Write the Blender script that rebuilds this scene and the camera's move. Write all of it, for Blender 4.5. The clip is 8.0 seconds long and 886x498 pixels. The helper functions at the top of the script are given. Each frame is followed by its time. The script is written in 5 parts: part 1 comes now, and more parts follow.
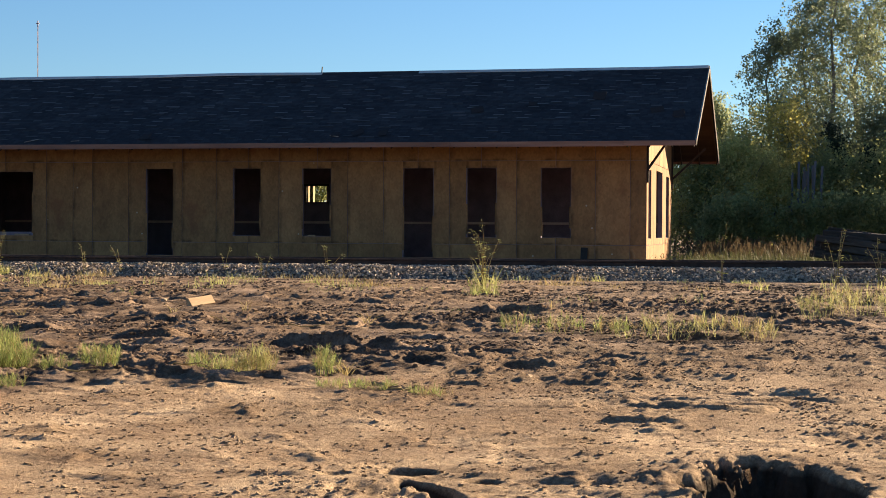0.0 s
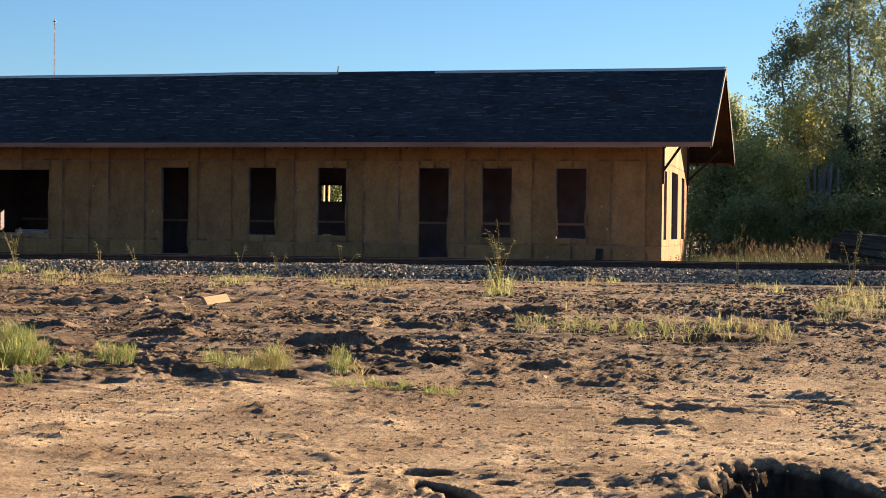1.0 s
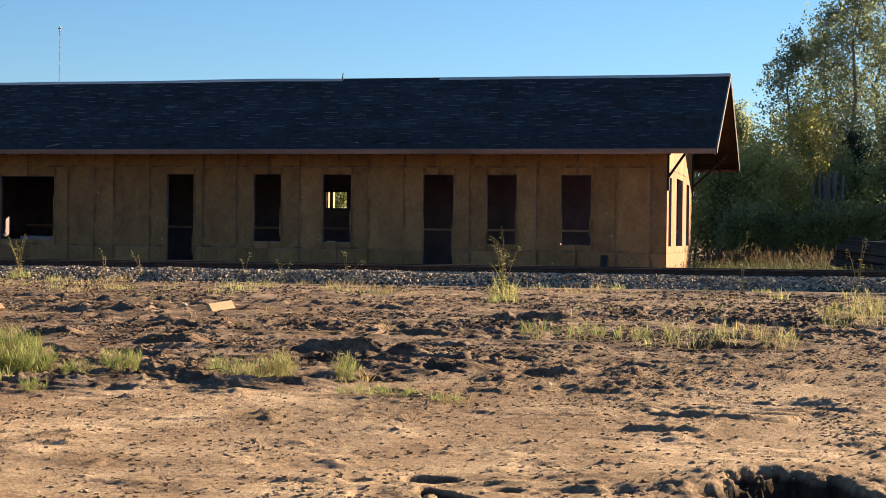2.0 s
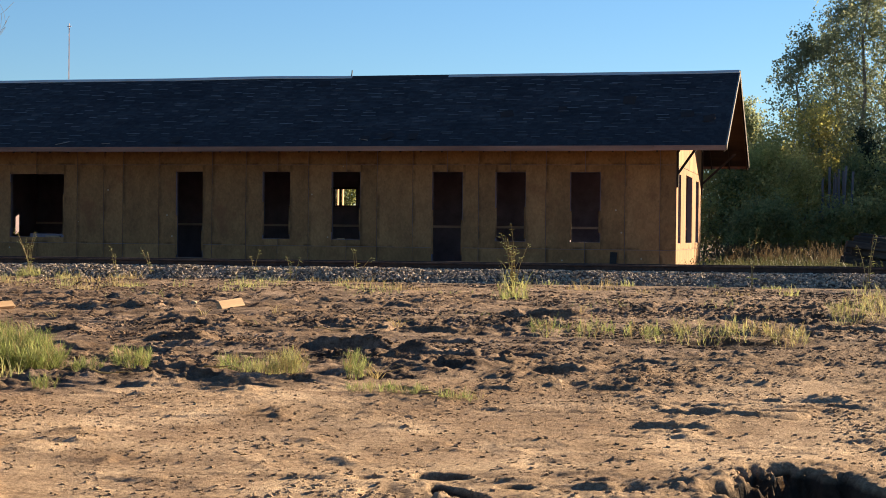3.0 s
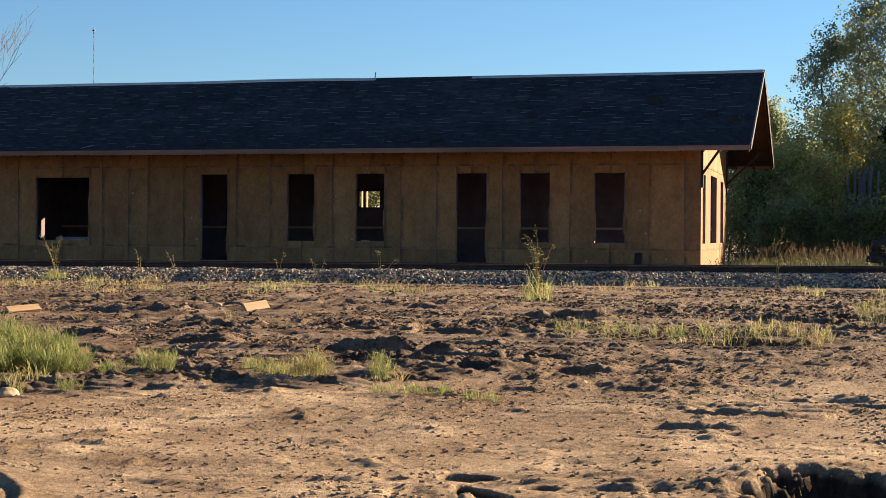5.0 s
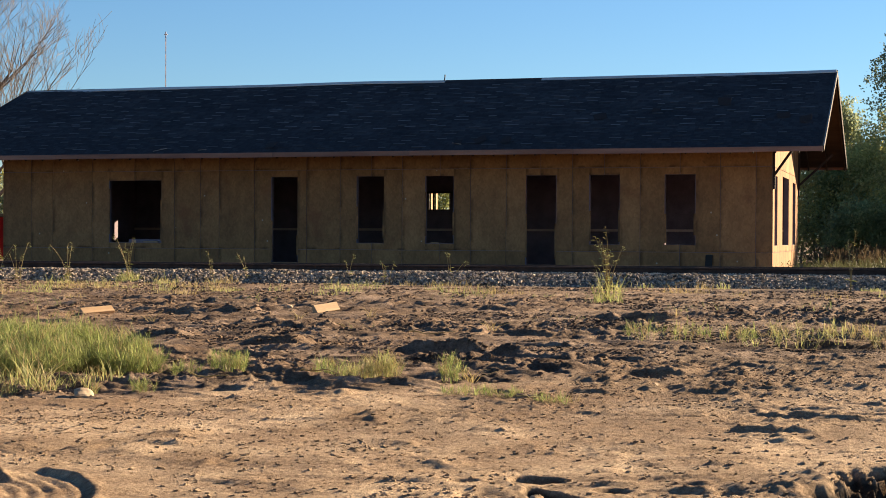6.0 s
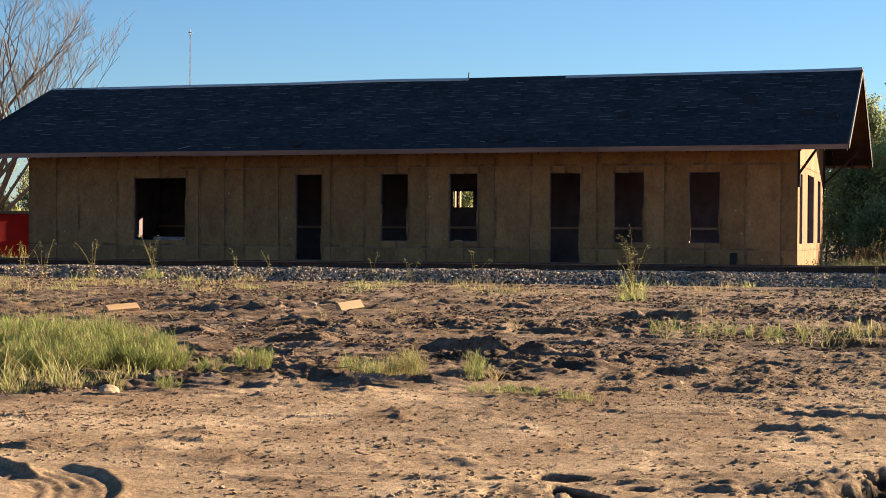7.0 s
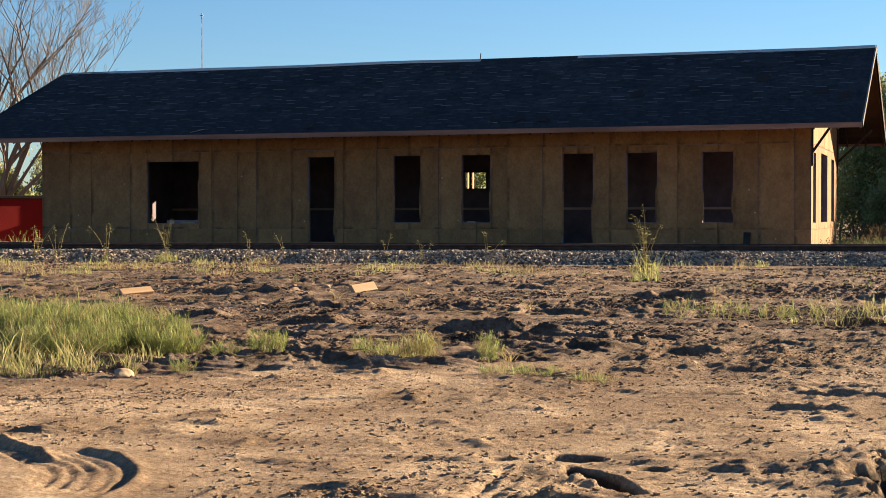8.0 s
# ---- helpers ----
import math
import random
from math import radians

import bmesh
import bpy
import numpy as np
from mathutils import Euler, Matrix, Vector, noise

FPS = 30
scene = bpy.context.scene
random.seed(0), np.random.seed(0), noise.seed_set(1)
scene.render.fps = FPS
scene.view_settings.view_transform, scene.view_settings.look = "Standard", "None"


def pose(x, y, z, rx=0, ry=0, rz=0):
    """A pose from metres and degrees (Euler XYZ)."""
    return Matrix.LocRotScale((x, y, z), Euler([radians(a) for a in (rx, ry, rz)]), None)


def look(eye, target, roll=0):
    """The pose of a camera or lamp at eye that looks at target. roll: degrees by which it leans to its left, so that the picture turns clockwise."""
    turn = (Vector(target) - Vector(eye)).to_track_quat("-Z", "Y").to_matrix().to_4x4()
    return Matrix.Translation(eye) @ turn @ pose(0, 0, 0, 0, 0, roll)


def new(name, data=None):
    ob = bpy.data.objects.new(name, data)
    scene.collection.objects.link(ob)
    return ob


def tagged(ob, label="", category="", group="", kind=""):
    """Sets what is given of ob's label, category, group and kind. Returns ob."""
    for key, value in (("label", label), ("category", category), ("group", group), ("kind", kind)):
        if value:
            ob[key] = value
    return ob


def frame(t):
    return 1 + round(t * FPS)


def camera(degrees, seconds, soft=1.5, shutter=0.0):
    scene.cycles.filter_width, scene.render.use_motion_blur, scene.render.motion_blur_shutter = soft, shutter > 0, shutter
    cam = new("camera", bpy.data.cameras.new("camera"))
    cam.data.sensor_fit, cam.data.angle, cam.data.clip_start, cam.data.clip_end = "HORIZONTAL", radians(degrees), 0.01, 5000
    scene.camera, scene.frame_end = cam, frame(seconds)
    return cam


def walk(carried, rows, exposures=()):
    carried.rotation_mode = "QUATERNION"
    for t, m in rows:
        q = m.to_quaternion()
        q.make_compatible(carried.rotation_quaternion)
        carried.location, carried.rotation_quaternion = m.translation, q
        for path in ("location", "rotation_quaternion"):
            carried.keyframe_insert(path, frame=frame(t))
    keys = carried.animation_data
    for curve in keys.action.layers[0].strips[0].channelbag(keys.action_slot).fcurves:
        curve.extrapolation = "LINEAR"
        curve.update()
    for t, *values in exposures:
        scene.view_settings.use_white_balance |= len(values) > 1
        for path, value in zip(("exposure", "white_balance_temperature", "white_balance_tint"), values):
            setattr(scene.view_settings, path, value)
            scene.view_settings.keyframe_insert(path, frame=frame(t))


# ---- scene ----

# ================= camera and walk =================
cam = camera(31.3, 8.0, soft=0.9)
ROWS = [
    (0.0, 4.284, -45.338, 0.876, 12.701, -0.740, 0.325),
    (0.5, 4.275, -45.334, 0.876, 13.030, -0.912, 0.538),
    (1.0, 4.272, -45.338, 0.879, 13.226, -0.744, 0.661),
    (1.2, 4.271, -45.339, 0.879, 13.235, -0.530, 0.680),
    (2.3, 4.265, -45.341, 0.881, 13.440, -0.510, 0.672),
    (2.5, 4.264, -45.341, 0.881, 13.463, -0.633, 0.659),
    (3.0, 4.262, -45.341, 0.881, 13.723, -0.616, 0.595),
    (3.5, 4.262, -45.340, 0.881, 13.936, -0.663, 0.505),
    (4.0, 4.260, -45.338, 0.879, 14.133, -0.684, 0.387),
    (4.2, 4.260, -45.337, 0.879, 14.230, -0.690, 0.370),
    (5.3, 4.259, -45.336, 0.879, 15.030, -0.500, 0.312),
    (5.5, 4.259, -45.336, 0.879, 15.505, -0.478, 0.308),
    (6.0, 4.256, -45.345, 0.878, 17.110, -0.503, 0.271),
    (6.5, 4.247, -45.346, 0.880, 17.956, -0.474, 0.264),
    (7.0, 4.246, -45.346, 0.877, 17.958, -0.586, 0.338),
    (7.5, 4.248, -45.348, 0.878, 18.165, -0.771, 0.204),
    (8.0, 4.250, -45.349, 0.879, 18.436, -1.261, -0.087),
]
walk(cam, [(t, pose(x, y, z, 90 + pitch, 0, yaw) @ pose(0, 0, 0, 0, 0, roll)) for t, x, y, z, yaw, pitch, roll in ROWS],
     [(t, 2.1 + d) for t, d in ((0.0, 0.0), (1.0, 0.06), (2.5, 0.03), (3.5, -0.07), (4.0, -0.11), (5.5, -0.05), (6.5, -0.02), (8.0, -0.02))])

# ================= light =================
SUN_AZ, SUN_EL = 38.0, 17.5          # degrees clockwise from +y, and above the horizon
world = bpy.data.worlds.new("sky")
scene.world = world
world.use_nodes = True
wn = world.node_tree
sky = wn.nodes.new("ShaderNodeTexSky")
sky.sky_type = "NISHITA"
sky.sun_disc = False
sky.sun_elevation, sky.sun_rotation = radians(SUN_EL), radians(SUN_AZ)
sky.altitude, sky.air_density, sky.dust_density, sky.ozone_density = 300, 1.1, 0.0, 6.2
wn.links.new(sky.outputs[0], wn.nodes["Background"].inputs[0])
wn.nodes["Background"].inputs[1].default_value = 0.0345
sun = new("sun", bpy.data.lights.new("sun", "SUN"))
sun.data.energy, sun.data.angle, sun.data.color = 5.0, radians(0.53), (1.0, 0.765, 0.50)
_a, _e = radians(SUN_AZ), radians(SUN_EL)
SUN_DIR = Vector((math.sin(_a) * math.cos(_e), math.cos(_a) * math.cos(_e), math.sin(_e)))
sun.matrix_world = look(SUN_DIR * 60, (0, 0, 0))


# ================= materials =================
def mat(name, c1, c2, scale=4.0, rough=0.85, bump=0.3, bscale=40.0, fine=0.25, stretch=(1, 1, 1), vary=0.0, island=False, metal=0.0,
        spec=0.3, bdist=0.01, c3=None):
    """Two-scale noise colour between c1 and c2, fine grain, bump; vary: brightness spread from piece to piece."""
    m = bpy.data.materials.new(name)
    m.use_nodes = True
    t = m.node_tree
    N, L = t.nodes, t.links
    b = N["Principled BSDF"]
    b.inputs["Roughness"].default_value, b.inputs["Metallic"].default_value = rough, metal
    b.inputs["Specular IOR Level"].default_value = spec
    tc, mp = N.new("ShaderNodeTexCoord"), N.new("ShaderNodeMapping")
    mp.inputs["Scale"].default_value = stretch
    L.new(tc.outputs["Object"], mp.inputs[0])
    n1, n2 = N.new("ShaderNodeTexNoise"), N.new("ShaderNodeTexNoise")
    n1.inputs["Scale"].default_value, n1.inputs["Detail"].default_value, n1.inputs["Roughness"].default_value = scale, 5, 0.6
    n2.inputs["Scale"].default_value, n2.inputs["Detail"].default_value = bscale, 4
    for n in (n1, n2):
        L.new(mp.outputs[0], n.inputs["Vector"])
    r = N.new("ShaderNodeValToRGB")
    r.color_ramp.elements[0].position, r.color_ramp.elements[1].position = 0.33, 0.67
    r.color_ramp.elements[0].color, r.color_ramp.elements[1].color = (*c1, 1), (*c2, 1)
    if c3:
        e = r.color_ramp.elements.new(0.5)
        e.color = (*c3, 1)
    L.new(n1.outputs[0], r.inputs[0])
    mx = N.new("ShaderNodeMix")
    mx.data_type, mx.blend_type = "RGBA", "OVERLAY"
    mx.inputs[0].default_value = fine
    L.new(r.outputs[0], mx.inputs[6])
    L.new(n2.outputs[0], mx.inputs[7])
    out = mx.outputs[2]
    if vary:
        src = N.new("ShaderNodeNewGeometry").outputs["Random Per Island"] if island else N.new("ShaderNodeObjectInfo").outputs["Random"]
        mr, hs = N.new("ShaderNodeMapRange"), N.new("ShaderNodeHueSaturation")
        mr.inputs["To Min"].default_value, mr.inputs["To Max"].default_value = 1 - vary, 1 + vary
        L.new(src, mr.inputs[0])
        L.new(mr.outputs[0], hs.inputs["Value"])
        L.new(out, hs.inputs["Color"])
        out = hs.outputs[0]
    L.new(out, b.inputs["Base Color"])
    if bump:
        bp = N.new("ShaderNodeBump")
        bp.inputs["Strength"].default_value, bp.inputs["Distance"].default_value = bump, bdist
        L.new(n2.outputs[0], bp.inputs["Height"])
        L.new(bp.outputs[0], b.inputs["Normal"])
    return m


def leafy(name, c1, c2, vary=0.35, trans=0.35):
    """Thin leaf or blade: diffuse with light passing through, colour from piece to piece."""
    m = bpy.data.materials.new(name)
    m.use_nodes = True
    t = m.node_tree
    N, L = t.nodes, t.links
    b = N["Principled BSDF"]
    b.inputs["Roughness"].default_value = 0.6
    b.inputs["Specular IOR Level"].default_value = 0.25
    g = N.new("ShaderNodeNewGeometry")
    r = N.new("ShaderNodeValToRGB")
    r.color_ramp.elements[0].color, r.color_ramp.elements[1].color = (*c1, 1), (*c2, 1)
    L.new(g.outputs["Random Per Island"], r.inputs[0])
    tc, n = N.new("ShaderNodeTexCoord"), N.new("ShaderNodeTexNoise")
    n.inputs["Scale"].default_value = 0.8
    L.new(tc.outputs["Object"], n.inputs["Vector"])
    mr, hs = N.new("ShaderNodeMapRange"), N.new("ShaderNodeHueSaturation")
    mr.inputs["From Min"].default_value, mr.inputs["From Max"].default_value = 0.3, 0.7
    mr.inputs["To Min"].default_value, mr.inputs["To Max"].default_value = 1 - vary, 1 + vary
    L.new(n.outputs[0], mr.inputs[0])
    L.new(mr.outputs[0], hs.inputs["Value"])
    L.new(r.outputs[0], hs.inputs["Color"])
    L.new(hs.outputs[0], b.inputs["Base Color"])
    tr, ms = N.new("ShaderNodeBsdfTranslucent"), N.new("ShaderNodeMixShader")
    L.new(hs.outputs[0], tr.inputs["Color"])
    ms.inputs[0].default_value = trans
    L.new(b.outputs[0], ms.inputs[1])
    L.new(tr.outputs[0], ms.inputs[2])
    L.new(ms.outputs[0], N["Material Output"].inputs[0])
    return m


def soil_material():
    """Dry tan dirt, turning to dark damp churned earth towards the track."""
    m = bpy.data.materials.new("bare_soil")
    m.use_nodes = True
    t = m.node_tree
    N, L = t.nodes, t.links
    b = N["Principled BSDF"]
    b.inputs["Roughness"].default_value = 0.95
    b.inputs["Specular IOR Level"].default_value = 0.1
    tc = N.new("ShaderNodeTexCoord")

    def noise_tex(scale, detail=6, rough=0.6, stretch=(1, 1, 1)):
        mp, n = N.new("ShaderNodeMapping"), N.new("ShaderNodeTexNoise")
        mp.inputs["Scale"].default_value = stretch
        n.inputs["Scale"].default_value, n.inputs["Detail"].default_value, n.inputs["Roughness"].default_value = scale, detail, rough
        L.new(tc.outputs["Object"], mp.inputs[0])
        L.new(mp.outputs[0], n.inputs["Vector"])
        return n.outputs[0]

    def ramp(src, p0, c0, p1, c1):
        r = N.new("ShaderNodeValToRGB")
        r.color_ramp.elements[0].position, r.color_ramp.elements[1].position = p0, p1
        r.color_ramp.elements[0].color, r.color_ramp.elements[1].color = (*c0, 1), (*c1, 1)
        L.new(src, r.inputs[0])
        return r.outputs[0]

    def mixc(f, a, c, mode="MIX"):
        x = N.new("ShaderNodeMix")
        x.data_type, x.blend_type = "RGBA", mode
        if isinstance(f, float):
            x.inputs[0].default_value = f
        else:
            L.new(f, x.inputs[0])
        L.new(a, x.inputs[6])
        L.new(c, x.inputs[7])
        return x.outputs[2]

    dry = ramp(noise_tex(1.3, stretch=(1, 0.6, 1)), 0.36, (0.258, 0.178, 0.110), 0.62, (0.54, 0.405, 0.27))
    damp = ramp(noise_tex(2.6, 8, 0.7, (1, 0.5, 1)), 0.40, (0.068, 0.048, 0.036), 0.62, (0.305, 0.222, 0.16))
    grey = ramp(noise_tex(9.0), 0.35, (0.16, 0.11, 0.075), 0.65, (0.30, 0.20, 0.12))
    sep = N.new("ShaderNodeSeparateXYZ")
    L.new(tc.outputs["Object"], sep.inputs[0])
    # the dry part reaches further out on one side: an edge line y(x), wandering a little
    edge = N.new("ShaderNodeFloatCurve")
    line = [(-8, -35.2), (-2.2, -35.2), (-0.65, -34.4), (0.4, -34.0), (0.9, -33.2), (1.4, -31.6), (2.1, -30.0), (3.7, -28.9), (5.2, -27.7), (9, -26)]
    pts = edge.mapping.curves[0].points
    for k, (ex, ey) in enumerate(line):
        u, v = (ex + 8) / 17, (ey + 36) / 10
        if k < 1:
            pts[0].location = (u, v)
        elif k == len(line) - 1:
            pts[1 if len(pts) == 2 else len(pts) - 1].location = (u, v)
        else:
            pts.new(u, v)
    edge.mapping.update()
    ux = N.new("ShaderNodeMapRange")
    ux.inputs["From Min"].default_value, ux.inputs["From Max"].default_value = -8, 9
    L.new(sep.outputs[0], ux.inputs[0])
    L.new(ux.outputs[0], edge.inputs["Value"])
    ey_ = N.new("ShaderNodeMath")
    ey_.operation = "MULTIPLY_ADD"
    L.new(edge.outputs[0], ey_.inputs[0])
    ey_.inputs[1].default_value, ey_.inputs[2].default_value = 10.0, -36.0
    sub = N.new("ShaderNodeMath")
    sub.operation = "SUBTRACT"
    L.new(sep.outputs[1], sub.inputs[0])
    L.new(ey_.outputs[0], sub.inputs[1])
    add = N.new("ShaderNodeMath")
    add.operation = "MULTIPLY_ADD"
    L.new(noise_tex(0.7, 6, 0.7, (0.8, 0.6, 1)), add.inputs[0])
    add.inputs[1].default_value = 5.0
    L.new(sub.outputs[0], add.inputs[2])
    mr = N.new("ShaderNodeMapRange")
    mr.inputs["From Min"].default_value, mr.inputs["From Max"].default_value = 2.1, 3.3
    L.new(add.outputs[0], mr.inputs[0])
    # damp brown patches on the dry part
    stain = N.new("ShaderNodeMapRange")
    stain.inputs["From Min"].default_value, stain.inputs["From Max"].default_value, stain.inputs["To Max"].default_value = 0.50, 0.66, 0.8
    L.new(noise_tex(1.7, 8, 0.68, (0.55, 1.2, 1)), stain.inputs[0])
    dry = mixc(stain.outputs[0], dry, ramp(noise_tex(24.0, 6, 0.7), 0.35, (0.13, 0.088, 0.06), 0.66, (0.30, 0.21, 0.14)))
    # browner broken ground on the way to the churned part, on one side
    far_in, side = N.new("ShaderNodeMapRange"), N.new("ShaderNodeMapRange")
    far_in.inputs["From Min"].default_value, far_in.inputs["From Max"].default_value = -4.6, 1.4
    side.inputs["From Min"].default_value, side.inputs["From Max"].default_value, side.inputs["To Max"].default_value = 0.2, 1.8, 0.95
    L.new(add.outputs[0], far_in.inputs[0])
    L.new(sep.outputs[0], side.inputs[0])
    midway = N.new("ShaderNodeMath")
    midway.operation = "MULTIPLY"
    L.new(far_in.outputs[0], midway.inputs[0])
    L.new(side.outputs[0], midway.inputs[1])
    dry = mixc(midway.outputs[0], dry, ramp(noise_tex(5.0, 8, 0.72, (0.7, 1, 1)), 0.38, (0.072, 0.05, 0.035), 0.64, (0.235, 0.168, 0.117)))
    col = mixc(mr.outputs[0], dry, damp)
    # shade in the pits put into the soil colour: darker below a set depth
    deep_shade = N.new("ShaderNodeMapRange")
    deep_shade.inputs["From Min"].default_value, deep_shade.inputs["From Max"].default_value, deep_shade.inputs["To Min"].default_value, deep_shade.inputs["To Max"].default_value = -0.45, -0.40, 0.9, 0.0
    L.new(sep.outputs[2], deep_shade.inputs[0])
    pit_shade = deep_shade.outputs[0]
    # round the pit and the rut the painted shade starts at the lip
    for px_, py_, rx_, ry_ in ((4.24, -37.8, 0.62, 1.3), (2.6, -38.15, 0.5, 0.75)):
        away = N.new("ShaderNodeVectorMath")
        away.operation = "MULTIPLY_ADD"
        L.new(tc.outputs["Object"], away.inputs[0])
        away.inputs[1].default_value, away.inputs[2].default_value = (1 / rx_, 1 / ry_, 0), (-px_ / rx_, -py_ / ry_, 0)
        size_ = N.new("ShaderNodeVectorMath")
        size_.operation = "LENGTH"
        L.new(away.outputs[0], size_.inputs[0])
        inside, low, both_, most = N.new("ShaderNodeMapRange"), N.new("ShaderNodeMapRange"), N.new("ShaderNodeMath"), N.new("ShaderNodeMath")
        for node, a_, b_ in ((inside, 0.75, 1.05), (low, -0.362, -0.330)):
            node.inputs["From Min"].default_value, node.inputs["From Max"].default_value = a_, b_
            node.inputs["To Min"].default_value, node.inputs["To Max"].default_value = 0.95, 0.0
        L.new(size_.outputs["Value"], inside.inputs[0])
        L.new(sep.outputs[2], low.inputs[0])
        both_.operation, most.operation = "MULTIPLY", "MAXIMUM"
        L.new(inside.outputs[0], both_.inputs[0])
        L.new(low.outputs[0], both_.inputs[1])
        L.new(pit_shade, most.inputs[0])
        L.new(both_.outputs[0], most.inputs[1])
        pit_shade = most.outputs[0]
    # scattered dry crust over the damp part
    crust = N.new("ShaderNodeMapRange")
    crust.inputs["From Min"].default_value, crust.inputs["From Max"].default_value = 0.5, 0.68
    L.new(noise_tex(0.7, 6, 0.7, (0.5, 0.8, 1)), crust.inputs[0])
    col = mixc(crust.outputs[0], col, grey)
    def spread(src, lo, hi, to=1.0):
        x = N.new("ShaderNodeMapRange")
        x.inputs["From Min"].default_value, x.inputs["From Max"].default_value, x.inputs["To Max"].default_value = lo, hi, to
        L.new(src, x.inputs[0])
        return x.outputs[0]

    patch, grit = spread(noise_tex(1.9, 6, 0.7, (0.8, 1.0, 1)), 0.46, 0.57), spread(noise_tex(16.0, 7, 0.78), 0.42, 0.55)
    both = N.new("ShaderNodeMath")
    both.operation = "MULTIPLY"
    L.new(patch, both.inputs[0])
    L.new(grit, both.inputs[1])
    half = N.new("ShaderNodeMath")
    half.operation = "MULTIPLY"
    L.new(both.outputs[0], half.inputs[0])
    half.inputs[1].default_value = 0.55
    col = mixc(half.outputs[0], col, ramp(noise_tex(34.0), 0.3, (0.11, 0.069, 0.044), 0.7, (0.24, 0.155, 0.098)))
    col = mixc(0.5, col, spread(noise_tex(40.0, 6, 0.75), 0.3, 0.7), "OVERLAY")
    fleck = N.new("ShaderNodeMapRange")
    fleck.inputs["From Min"].default_value, fleck.inputs["From Max"].default_value = 0.54, 0.66
    fleck.inputs["To Max"].default_value = 0.4
    L.new(noise_tex(11.0, 8, 0.75), fleck.inputs[0])
    col = mixc(fleck.outputs[0], col, ramp(noise_tex(30.0), 0.3, (0.07, 0.044, 0.03), 0.7, (0.16, 0.10, 0.066)))
    # dark streaks along the track: damp soil, and shade behind clods put into colour
    dark_streak = spread(noise_tex(1.1, 8, 0.72, (0.6, 2.4, 1)), 0.53, 0.61, 0.72)
    where = N.new("ShaderNodeMath")
    where.operation = "MULTIPLY"
    L.new(dark_streak, where.inputs[0])
    L.new(mr.outputs[0], where.inputs[1])
    col = mixc(where.outputs[0], col, ramp(noise_tex(30.0), 0.3, (0.045, 0.029, 0.021), 0.7, (0.12, 0.077, 0.052)))
    col = mixc(pit_shade, col, ramp(noise_tex(12.0), 0.3, (0.022, 0.014, 0.010), 0.7, (0.055, 0.036, 0.025)))
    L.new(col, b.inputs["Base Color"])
    bp = N.new("ShaderNodeBump")
    bp.inputs["Strength"].default_value, bp.inputs["Distance"].default_value = 1.0, 0.028
    L.new(noise_tex(22.0, 8, 0.72), bp.inputs["Height"])
    b2 = N.new("ShaderNodeBump")
    b2.inputs["Strength"].default_value, b2.inputs["Distance"].default_value = 1.0, 0.010
    L.new(noise_tex(70.0, 6, 0.75), b2.inputs["Height"])
    L.new(bp.outputs[0], b2.inputs["Normal"])
    L.new(b2.outputs[0], b.inputs["Normal"])
    return m


